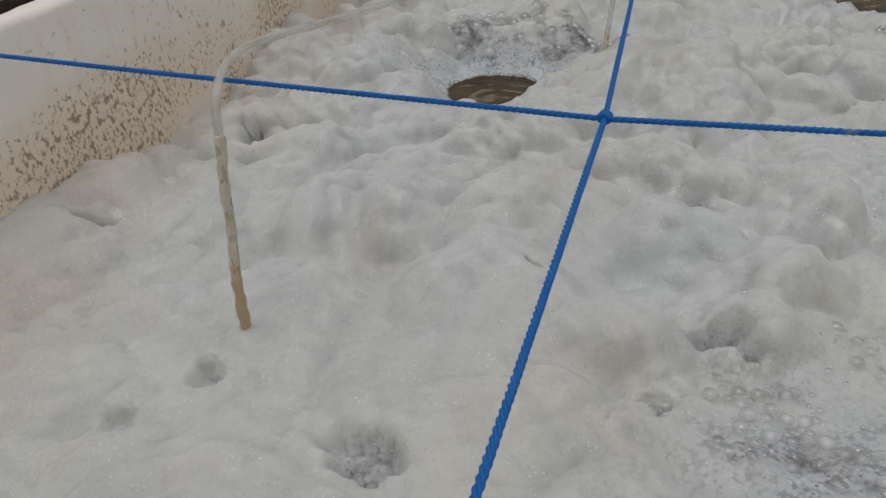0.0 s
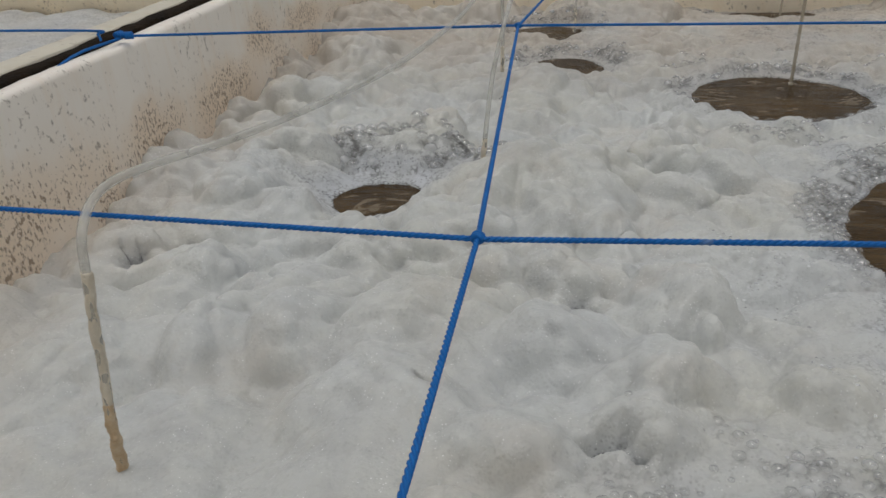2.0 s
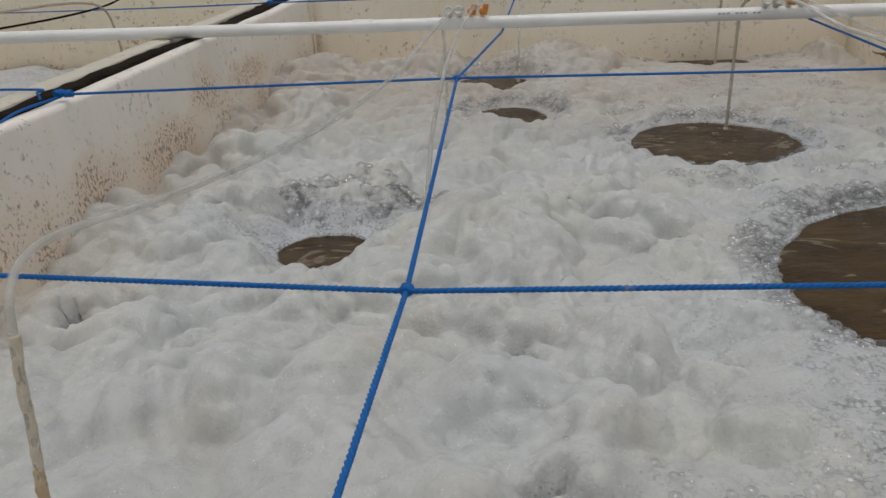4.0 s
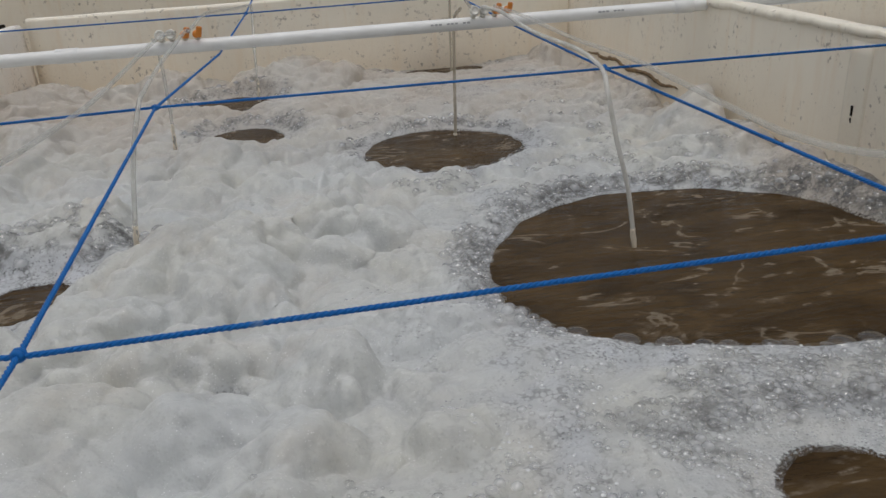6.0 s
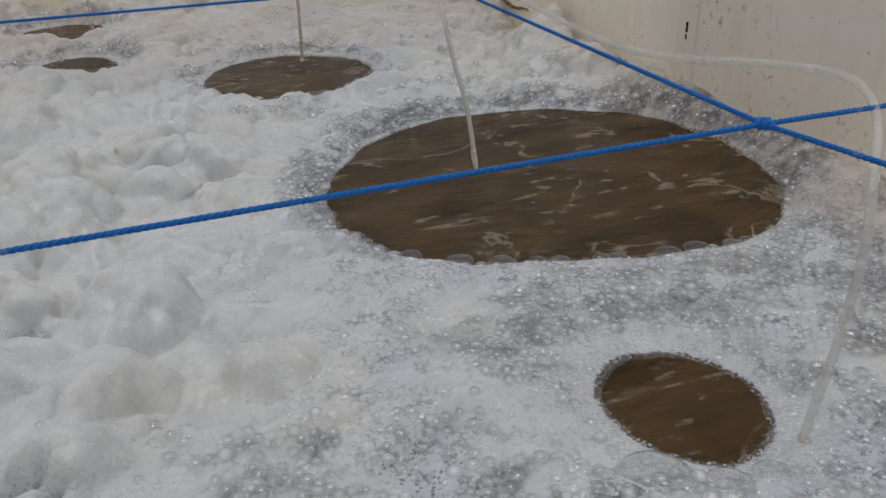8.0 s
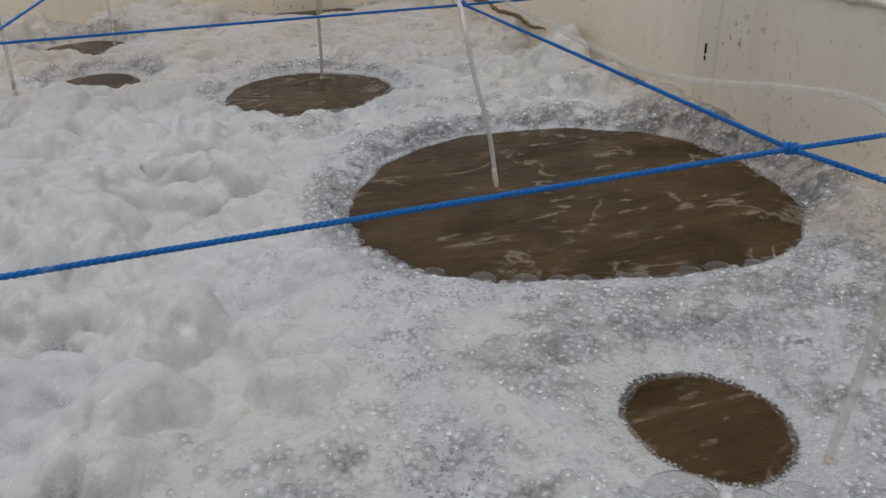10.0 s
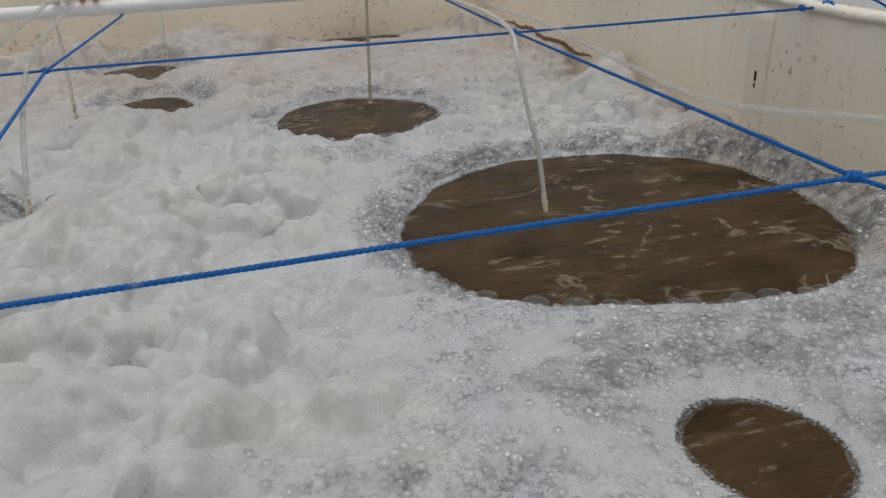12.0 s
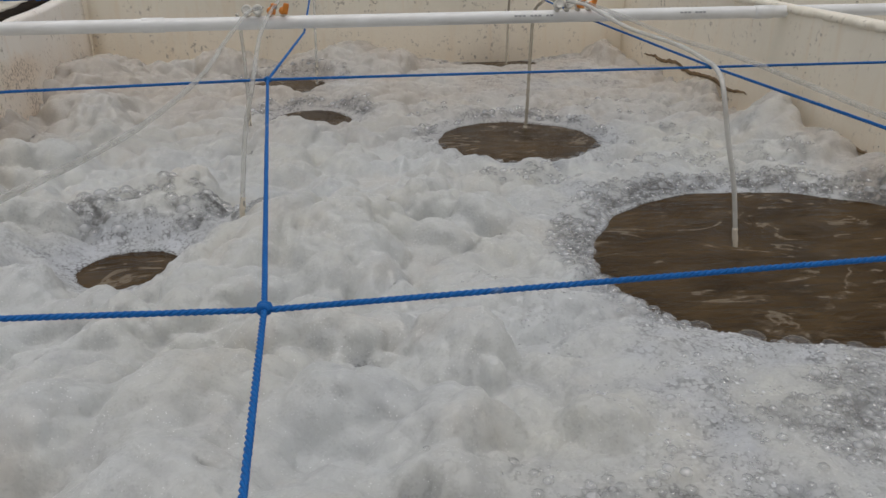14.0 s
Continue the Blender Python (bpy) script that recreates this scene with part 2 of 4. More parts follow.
PVC = plain("white_pvc", (0.88, 0.88, 0.86), (0.78, 0.77, 0.74), 0.32, 14)
CAP = plain("off_white_plastic", (0.74, 0.72, 0.66), (0.60, 0.57, 0.50), 0.4, 60)
ORANGE = plain("orange_plastic", (0.75, 0.27, 0.03), (0.62, 0.20, 0.03), 0.38, 60)
HOSE = hose_material("clear_hose", (0.66, 0.66, 0.62), (0.54, 0.53, 0.48), 0.60)
HOSE_SOFT = hose_material("cloudy_hose", (0.70, 0.69, 0.64), (0.58, 0.56, 0.50), 0.65)
HOSE_PALE = hose_material("milky_hose", (0.78, 0.77, 0.73), (0.66, 0.64, 0.58), 0.35)
HOSE_OLD = hose_material("stained_hose", (0.58, 0.52, 0.42), (0.46, 0.40, 0.30), 0.35)
STAIN = plain("beige_crust", (0.60, 0.52, 0.40), (0.72, 0.66, 0.55), 0.55, 70, 0.6, 0.004)
SLIME = plain("brown_biofilm", (0.52, 0.36, 0.21), (0.62, 0.50, 0.34), 0.55, 90, 0.6, 0.004)
INK = plain("grey_ink", (0.30, 0.30, 0.30), (0.40, 0.40, 0.40), 0.6)
CONCRETE = plain("concrete", (0.30, 0.29, 0.27), (0.22, 0.21, 0.20), 0.85, 3, 0.4, 0.01)
BUBBLE = bubble_material("bubble_film", 0.36)
# nearly opaque white, in place of glints on the tiny bubbles
BUBBLE_WHITE = bubble_material("glint_white_bubble_film", 0.95)
BUBBLE_CLEAR = bubble_material("clear_bubble_film", 0.05)
CRUST_AND_SHADE = plain("brown_crust_and_shade", (0.13, 0.080, 0.040), (0.30, 0.20, 0.10), 0.8, 45, 0.7, 0.006)
SEAM = liner_material("pale_seam", (0.91, 0.85, 0.715), 0.40, 0.05)
BLACK = plain("matt_black", (0.007, 0.006, 0.005), (0.028, 0.018, 0.010), 0.9, 18, 0.8, 0.008, Specular_IOR_Level=0.08)
CAPWOOD = liner_material("cream_cap", (0.66, 0.61, 0.50), 0.2, 0.3)


# ---- builders ----
def mesh(name, verts, faces, material, smooth=True):
    me = bpy.data.meshes.new(name)
    me.from_pydata([tuple(v) for v in verts], [], [tuple(f) for f in faces])
    me.materials.append(material)
    if smooth:
        me.polygons.foreach_set("use_smooth", [True] * len(me.polygons))
    me.update()
    return me


def part(name, me, parent=None, label=""):
    ob = new(name, me)
    ob.parent = parent
    return tagged(ob, label)


def thing(name, at, label, category, group=""):
    ob = new(name)
    ob.empty_display_size = 0.05
    ob.location = at
    return tagged(ob, label, category, group)


def spline(points, n):
    """A smooth run of n points through the given ones."""
    p = np.array(points, float)
    p = np.vstack((2 * p[0] - p[1], p, 2 * p[-1] - p[-2]))
    out = []
    for u in np.linspace(0, len(p) - 3, n):
        i = min(int(u), len(p) - 4)
        f = u - i
        a, b, c, d = p[i:i + 4]
        out.append(0.5 * (2 * b + (c - a) * f + (2 * a - 5 * b + 4 * c - d) * f * f + (3 * b - a - 3 * c + d) * f ** 3))
    return np.array(out)


def sweep(line, radius, sides=10, caps=True, wobble=0.0):
    """Vertices and faces of a round tube along a line; radius may vary along it."""
    line = np.array(line, float)
    n = len(line)
    radius = np.broadcast_to(np.asarray(radius, float), (n,))
    tangent = np.gradient(line, axis=0)
    tangent /= np.linalg.norm(tangent, axis=1)[:, None]
    up = np.array((0.0, 0.0, 1.0)) if abs(tangent[0][2]) < 0.9 else np.array((1.0, 0.0, 0.0))
    verts = []
    for i in range(n):
        side = np.cross(tangent[i], up)
        side /= np.linalg.norm(side)
        up = np.cross(side, tangent[i])
        for k in range(sides):
            a = 2 * math.pi * k / sides
            r = radius[i] * (1 + wobble * noise.noise(Vector(line[i]) * 70 + Vector((math.cos(a), math.sin(a), 0))))
            verts.append(line[i] + r * (math.cos(a) * side + math.sin(a) * up))
    faces = [(i * sides + k, i * sides + (k + 1) % sides, (i + 1) * sides + (k + 1) % sides, (i + 1) * sides + k) for i in range(n - 1) for k in range(sides)]
    if caps:
        faces += [tuple(range(sides))[::-1], tuple((n - 1) * sides + k for k in range(sides))]
    return verts, faces


def lathe(profile, sides=20):
    """A turned piece about z from (radius, height) pairs."""
    verts = [(r * math.cos(2 * math.pi * k / sides), r * math.sin(2 * math.pi * k / sides), z) for r, z in profile for k in range(sides)]
    n = len(profile)
    faces = [(i * sides + k, i * sides + (k + 1) % sides, (i + 1) * sides + (k + 1) % sides, (i + 1) * sides + k) for i in range(n - 1) for k in range(sides)]
    faces += [tuple(range(sides))[::-1], tuple((n - 1) * sides + k for k in range(sides))]
    return verts, faces


def box(x0, y0, z0, x1, y1, z1, bevel=0.004):
    bm = bmesh.new()
    bmesh.ops.create_cube(bm, size=1)
    bmesh.ops.scale(bm, vec=(x1 - x0, y1 - y0, z1 - z0), verts=bm.verts)
    bmesh.ops.translate(bm, vec=((x0 + x1) / 2, (y0 + y1) / 2, (z0 + z1) / 2), verts=bm.verts)
    if bevel:
        bmesh.ops.bevel(bm, geom=bm.edges[:], offset=bevel, segments=2, affect="EDGES", profile=0.5)
    return bm


def from_bm(name, bm, material):
    me = bpy.data.meshes.new(name)
    bm.to_mesh(me)
    bm.free()
    me.materials.append(material)
    return me


# ---- the tanks ----
def ease(a, b, t):
    t = np.clip((t - a) / (b - a), 0, 1)
    return t * t * (3 - 2 * t)


def lined_wall(name, a, b, thick, material, top=TOP, lean=0.0, sag=0.004, label=""):
    """A tank wall with a rounded lip from a to b; the inner face is on the left of the way from a to b, and leans outwards."""
    a, b = np.array(a, float), np.array(b, float)
    along = (b - a) / np.linalg.norm(b - a)
    out = np.array((along[1], -along[0]))
    r = 0.012
    profile = [(0.0, 0.0)] + [(0.0, z) for z in np.linspace(0.72, top - r, 14)]
    reach = 0.0
    profile += [(reach + r * (1 - math.cos(t)), top - r + r * math.sin(t)) for t in np.linspace(0.3, math.pi / 2, 4)]
    profile += [(thick - r + reach + r * math.sin(t), top - r + r * math.cos(t)) for t in np.linspace(0, math.pi / 2, 4)]
    profile += [(thick + reach, top - 0.2), (thick + reach, 0.0)]
    n = max(8, int(np.linalg.norm(b - a) / 0.06))
    verts, m = [], len(profile)
    for i in range(n + 1):
        p = a + (b - a) * i / n
        slope = lean(p[1]) if callable(lean) else lean
        for u, z in profile:
            ripple = sag * noise.noise(Vector((p[0] * 3.1, p[1] * 3.1, z * 5))) * (1 if z > 0.5 else 0)
            lift = 0.006 * noise.noise(Vector((p[0] * 2.3, p[1] * 2.3, 7))) if z > top - 0.05 else 0
            q = p + out * (u + ripple + slope * max(z - 0.9, 0))
            verts.append((q[0], q[1], z + lift))
    faces = [(i * m + k, i * m + k + 1, (i + 1) * m + k + 1, (i + 1) * m + k) for i in range(n) for k in range(m - 1)]
    faces += [tuple(range(m))[::-1], tuple(n * m + k for k in range(m))]
    ob = new(name, mesh(name, verts, [f[::-1] for f in faces], material))
    return tagged(ob, label, "tank wall", kind="structure")


lined_wall("wall_west", (XL - 0.03, YB), (XL + 0.005, YF), 0.045, LINER_L, top=1.196, lean=0.07, label="rose-cream tank liner wall speckled with brown mould")
lined_wall("wall_east", (XR, YF), (XR, YB), 0.060, LINER_R, top=1.236, lean=0.04, label="yellowed cream tank liner wall with scuffs")
lined_wall("wall_north", (XR + 0.06, YB), (XL - 0.03, YB), 0.060, LINER_R, top=1.215, label="cream tank liner wall behind the foam")
lined_wall("wall_south", (XL, YF), (XR, YF), 0.060, LINER_R, top=TOP, label="cream tank liner wall nearest the walkway")
# neighbouring tanks
lined_wall("wall_south_west_neighbour", (-2.95, -0.3), (-0.893, -0.3), 0.060, LINER_R, label="cream near wall of the next tank")
lined_wall("wall_south_east_neighbour", (1.48, -0.3), (3.6, -0.3), 0.060, LINER_R, label="cream near wall of the tank on the other side")
lined_wall("wall_west_neighbour", (-0.893, -0.3), (-0.998, YB), 0.055, LINER_R, top=1.190, label="cream wall of the next tank beside a dark gap")
lined_wall("wall_north_neighbour", (-0.93, YB), (-3.05, YB), 0.060, LINER_N, top=1.235, label="mouldy cream back wall of the next tank")
lined_wall("wall_far_west_neighbour", (-2.95, YB), (-2.95, -0.3), 0.060, LINER_R, top=1.20, label="cream far wall of the next tank")
lined_wall("wall_east_neighbour", (3.6, -0.3), (3.6, YB), 0.060, LINER_R, label="cream far wall of the tank on the other side")
lined_wall("wall_north_east_neighbour", (3.6, YB), (1.50, YB), 0.060, LINER_R, top=1.235, label="cream back wall of the tank on the other side")
lined_wall("wall_back_row", (4.5, 4.35), (-4.5, 4.35), 0.080, LINER_R, top=1.30, label="tan wall of the tank row behind")



def ragged_strip(name, x0, x1, shear, z0, z1, rag, material, label, category):
    """A long worn strip along the tank with uneven edges."""
    ys = np.linspace(-0.3, YB, 190)
    verts = []
    for y in ys:
        bend = 0.022 * float(ease(2.05, 2.25, y) * ease(3.2, 2.5, y)) if name == "gap_strip" else 0.0
        a = bend + rag * (noise.noise(Vector((y * 9, x0 * 50, 1))) + 0.5 * noise.noise(Vector((y * 40, x0 * 50, 2))))
        b = bend + rag * (noise.noise(Vector((y * 7, x1 * 50, 3))) + 0.5 * noise.noise(Vector((y * 33, x1 * 50, 4))))
        c = 0.4 * rag * noise.noise(Vector((y * 14, x1 * 50, 6)))
        a, b = a + shear[0] * (y - 1.1), b + shear[1] * (y - 1.1)
        verts += [(x0 + a, y, z0), (x0 + a, y, z1 - 0.002 + c), (x0 + a + 0.003, y, z1 + c), (x1 + b - 0.003, y, z1 - c), (x1 + b, y, z1 - 0.002 - c), (x1 + b, y, z0)]
    faces = [(i * 6 + k, i * 6 + k + 1, i * 6 + k + 7, i * 6 + k + 6) for i in range(len(ys) - 1) for k in range(5)]
    faces += [tuple(range(6))[::-1], tuple((len(ys) - 1) * 6 + k for k in range(6))]
    return tagged(new(name, mesh(name, verts, faces, material)), label, category, kind="structure")


# black filler added so that the gap reads dark from above
ragged_strip("gap_strip", -0.872, -0.834, (-0.026, -0.018), 0.6, 1.2015, 0.009, BLACK, "black ragged strip filling the gap between two tanks", "strip")
ragged_strip("wall_cap", -0.932, -0.874, (-0.028, -0.026), 1.190, 1.2040, 0.0025, CAPWOOD, "weathered cream cap with rusty edge along the gap", "wall cap")

ground = new("ground", mesh("ground", [(-400, -400, 0), (400, -400, 0), (400, 400, 0), (-400, 400, 0)], [(0, 1, 2, 3)], CONCRETE, False))
tagged(ground, "bare grey concrete ground under the tanks", "ground", kind="structure")

for name, x0, x1, word in (("water", XL, XR, "murky brown tank water with drifting scum"), ("water_west", -2.95, -0.955, "murky brown water of the next tank"), ("water_east", 1.48, 3.6, "murky brown water of the other tank")):
    y0 = YF if name == "water" else -0.3
    nx, ny = 60, 90
    gx, gy = np.meshgrid(np.linspace(x0, x1, nx), np.linspace(y0, YB, ny))
    vs = [(x, y, W + 0.0025 * noise.noise(Vector((x * 9, y * 14, 3)))) for x, y in zip(gx.ravel(), gy.ravel())]
    fs = [(j * nx + i, j * nx + i + 1, (j + 1) * nx + i + 1, (j + 1) * nx + i) for j in range(ny - 1) for i in range(nx - 1)]
    tagged(new(name, mesh(name, vs, fs, WATER)), word, "water", kind="structure")


def east_x(y, z):
    """The inner face of the east wall."""
    slope = 0.04
    return XR + 0.004 * noise.noise(Vector((XR * 3.1, y * 3.1, z * 5))) + slope * max(z - 0.9, 0)


def patch(name, y0, y1, z0, z1, lift, material, label, ragged=0.0):
    """A thin sheet that lies on the east wall."""
    ys, zs = np.linspace(y0, y1, 10), np.linspace(z0, z1, 14)
    verts = [(east_x(y, z) - lift + d, y + ragged * noise.noise(Vector((y * 90, z * 90, 1))), z + ragged * noise.noise(Vector((y * 90, z * 90, 5)))) for d in (0.0, lift + 0.004) for z in zs for y in ys]
    n, m = len(ys), len(zs)
    faces = [(j * n + i, j * n + i + 1, (j + 1) * n + i + 1, (j + 1) * n + i) for j in range(m - 1) for i in range(n - 1)]
    ring = [j * n for j in range(m)] + [(m - 1) * n + i for i in range(1, n)] + [j * n + n - 1 for j in range(m - 2, -1, -1)] + list(range(n - 2, 0, -1))
    faces += [(a, b, b + n * m, a + n * m) for a, b in zip(ring, ring[1:] + ring[:1])]
    return tagged(new(name, mesh(name, verts, faces, material)), label, "wall detail", kind="structure")


patch("seam_strip", 1.500, 1.572, 0.86, 1.212, 0.0030, SEAM, "paler overlapping strip of liner at a welded seam")
patch("burn_mark", 1.534, 1.539, 1.058, 1.080, 0.0050, BLACK, "small black burn mark on the liner", 0.002)
patch("burn_mark_drip", 1.535, 1.5385, 1.044, 1.053, 0.0050, BLACK, "small black drip mark on the liner", 0.002)


def tide_or_gap_line(name, y0, y1, z, high, label):
    """A ragged brown line on the east wall: foam crust and painted gap shade."""
    ys = np.linspace(y0, y1, int((y1 - y0) / 0.008))
    verts = []
    for k, y in enumerate(ys):
        ends = min(1.0, 6 * k / len(ys), 6 * (len(ys) - 1 - k) / len(ys)) + 0.02
        mid = z + 0.016 * noise.noise(Vector((y * 7, 3, 1))) + 0.006 * noise.noise(Vector((y * 31, 3, 2)))
        half = 0.5 * high * ends * (1 + 0.8 * noise.noise(Vector((y * 17, 1, 5))) + 0.5 * noise.noise(Vector((y * 60, 1, 6))))
        verts += [(east_x(y, mid) + 0.004, y, mid - half - 0.003), (east_x(y, mid) - 0.004, y, mid - half), (east_x(y, mid) - 0.005, y, mid + half), (east_x(y, mid) + 0.004, y, mid + half + 0.003)]
    faces = [(i * 4 + k, i * 4 + k + 1, i * 4 + k + 5, i * 4 + k + 4) for i in range(len(ys) - 1) for k in range(3)]
    return tagged(new(name, mesh(name, verts, faces, CRUST_AND_SHADE)), label, "stain", kind="structure")


# dark line partly stands for shade in the gap between foam and wall
tide_or_gap_line("stain_and_gap_shade", 2.38, 3.22, 0.958, 0.010, "dark brown crust and gap shade above foam on the yellowed wall")
tide_or_gap_line("stain_and_gap_shade", 1.36, 1.95, 0.940, 0.006, "ochre brown crust low on the yellowed wall")
ys = np.linspace(1.05, 2.9, 260)
verts = []
for y in ys:
    wide = 0.7 + 0.5 * noise.noise(Vector((y * 5, 0, 3)))
    for u, lift in ((-0.006, -0.012), (-0.005, 0.002), (0.010, 0.006), (0.030, 0.004), (0.060, 0.001)):
        w = Vector((y * 24, u * 60, 0))
        crumple = 0.004 * noise.noise(w) + 0.003 * noise.noise(w * 2.7)
        verts.append((east_x(y, 1.21) + u * wide + crumple, y, 1.234 + lift + 0.005 * noise.noise(w + Vector((9, 0, 0))) + 0.003 * noise.noise(w * 3.1)))
fold = new("liner_fold", mesh("liner_fold", verts, [(i * 5 + k, i * 5 + k + 1, i * 5 + k + 6, i * 5 + k + 5) for i in range(len(ys) - 1) for k in range(4)], SEAM))
fold.modifiers.new("thickness", "SOLIDIFY").thickness = 0.0015
tagged(fold, "crumpled white liner edge folded over the wall", "liner edge", kind="structure")


# ---- foam ----
def jitter(ix, iy, k):
    """A repeatable random number for each cell."""
    h = np.sin(ix * 127.1 + iy * 311.7 + k * 74.7) * 43758.5453
    return h - np.floor(h)


def billows(x, y, size, seed, soft=9.0):
    """Cauliflower lumps: a soft union of the round caps that cover each point, about 0 to 1."""
    x, y = x / size, y / size
    ix, iy = np.floor(x), np.floor(y)
    total = np.ones_like(x)
    for dx in (-1, 0, 1):
        for dy in (-1, 0, 1):
            cx, cy = ix + dx, iy + dy
            px, py = cx + jitter(cx, cy, seed), cy + jitter(cx, cy, seed + 1)
            r = 0.50 + 0.49 * jitter(cx, cy, seed + 2)
            d = ((x - px) ** 2 + (y - py) ** 2) / (r * r)
            total = total + np.exp(soft * r * ((np.clip(1 - d, 0, 1) + 0.10) ** 0.7 - 0.1995)) - 1
    return np.log(total) / soft


def clouds(x, y, size, seed):
    """Cloudy noise of four octaves, about -0.5 to 0.5."""
    out, share = 0.0, 1.0
    for k in range(4):
        out = out + share * (smooth_noise(x * 0.8 + y * 0.6, y * 0.8 - x * 0.6, size / 2 ** k, seed + k) - 0.5)
        share *= 0.55
    return out


def smooth_noise(x, y, size, seed):
    x, y = x / size, y / size
    ix, iy = np.floor(x), np.floor(y)
    u, v = x - ix, y - iy
    u, v = u * u * (3 - 2 * u), v * v * (3 - 2 * v)
    a, b = jitter(ix, iy, seed), jitter(ix + 1, iy, seed)
    c, d = jitter(ix, iy + 1, seed), jitter(ix + 1, iy + 1, seed)
    return (a * (1 - u) + b * u) * (1 - v) + (c * (1 - u) + d * u) * v


# openings in the foam: x, y, half width, half depth, turn, width of the bank
HOLES = [
    (0.925, 1.297, 0.394, 0.394, 0.0, 0.085),
    (0.779, 0.606, 0.083, 0.098, 0.11, 0.130),
    (0.588, 2.208, 0.222, 0.226, 0.0, 0.085),
    (-0.314, 1.440, 0.098, 0.096, 0.0, 0.170),
    (0.022, 2.555, 0.122, 0.132, 0.0, 0.095),
    (-0.045, 3.110, 0.135, 0.135, 0.0, 0.085),
    (0.800, 3.435, 0.170, 0.080, 0.0, 0.080),
]
# openings with one steep side: the way to that side, and how much narrower its bank is
STEEP = {3: (0.50, -0.87, 0.72), 4: (-0.5, -0.87, 0.68)}
# single mounds: x, y, radius, height
MOUNDS = [
    (-0.800, 0.690, 0.140, 0.042), (-0.765, 0.870, 0.065, 0.030), (0.000, 1.405, 0.205, 0.076), (-0.110, 1.245, 0.120, 0.042), (-0.510, 1.350, 0.130, 0.062), (-0.345, 1.225, 0.090, 0.012), (-0.520, 1.545, 0.110, 0.046), (-0.310, 1.735, 0.150, 0.048), (-0.045, 2.215, 0.140, 0.058), (1.330, 2.100, 0.150, 0.080),
    (0.207, 1.007, 0.085, 0.03), (0.231, 0.928, 0.024, 0.014), (0.357, 0.815, 0.056, 0.024), (0.157, 0.813, 0.085, 0.026), (-0.136, 0.895, 0.1, 0.042),
    (-0.166, 0.763, 0.12, 0.018), (-0.301, 0.869, 0.075, 0.034), (-0.052, 2.099, 0.13, 0.034), (0.21, 1.97, 0.09, 0.03), (0.267, 1.678, 0.095, 0.034), (-0.614, 2.016, 0.12, 0.04),
    (-0.496, 2.225, 0.12, 0.04), (0.096, 1.472, 0.1, 0.045), (0.041, 0.882, 0.075, 0.03), (1.243, 1.922, 0.14, 0.055), (-0.261, 1.849, 0.1, 0.032), (0.139, 0.734, 0.08, 0.016),
    (-0.734, 0.833, 0.075, 0.035), (-0.008, 0.691, 0.085, 0.016), (-0.441, 0.864, 0.09, 0.026), (-0.286, 1.171, 0.08, 0.024), (0.228, 1.414, 0.075, 0.018), (-0.576, 1.297, 0.14, 0.035),
]
FAR_MOUNDS = [
    (0.345, 1.554, 0.08, 0.024), (1.263, 2.598, 0.16, 0.035), (0.27, 2.719, 0.2, 0.03), (-0.667, 3.059, 0.2, 0.045), (0.204, 3.392, 0.25, 0.03), (-0.581, 2.635, 0.16, 0.03),
]
# pits: x, y, radius, depth
PITS = [
    (-0.708, 0.730, 0.0200, 0.060), (-0.415, 0.519, 0.0156, 0.0595), (-0.222, 0.445, 0.0281, 0.0382), (-0.196, 0.428, 0.0172, 0.068), (0.1, 0.676, 0.0164, 0.051), (0.04, 0.575, 0.014, 0.0425),
    (-0.477, 0.432, 0.0156, 0.0382), (-0.115, 0.737, 0.0109, 0.034), (0.075, 0.988, 0.0265, 0.0425), (-0.645, 1.068, 0.0281, 0.051), (0.13, 0.663, 0.014, 0.034), (-0.13, 2.108, 0.039, 0.034),
]


def bank(x, y):
    """Distance to the nearest opening over the width of its bank, and the distance in metres."""
    rel, dist = np.full_like(x, 9.0), np.full_like(x, 9.0)
    for k, (cx, cy, a, b, turn, w) in enumerate(HOLES):
        c, s = math.cos(turn), math.sin(turn)
        u, v = (x - cx) * c + (y - cy) * s, -(x - cx) * s + (y - cy) * c
        ang = np.arctan2(v / b, u / a)
        if k == 0:
            wave = 1 + 0.031 * np.cos(2 * ang) - 0.015 * np.sin(2 * ang) - 0.028 * np.cos(3 * ang) - 0.021 * np.sin(3 * ang) - 0.016 * np.cos(4 * ang) + 0.024 * np.sin(4 * ang) + 0.007 * np.sin(19 * ang) + 0.006 * np.sin(11 * ang + 1)
        else:
            wave = 1 + 0.022 * np.sin(3 * ang + k) + 0.012 * np.sin(7 * ang + 2 * k) + 0.008 * np.sin(17 * ang + k)
        if k in STEEP:
            sx, sy, share = STEEP[k]
            w = w * (1 - share * ease(-0.1, 0.75, (u * sx + v * sy) / np.sqrt(u * u + v * v + 1e-6)))
        d = (np.sqrt((u / a) ** 2 + (v / b) ** 2) - wave) * min(a, b)
        rel, dist = np.minimum(rel, d / w), np.minimum(dist, d)
    return rel, dist


def warp(x, y):
    wx = x + 0.070 * (smooth_noise(x, y, 0.17, 1) - 0.5) + 0.014 * (smooth_noise(x, y, 0.06, 2) - 0.5) + 0.004 * (smooth_noise(x, y, 0.022, 5) - 0.5)
    wy = y + 0.070 * (smooth_noise(x, y, 0.17, 3) - 0.5) + 0.014 * (smooth_noise(x, y, 0.06, 4) - 0.5) + 0.004 * (smooth_noise(x, y, 0.022, 6) - 0.5)
    return wx, wy


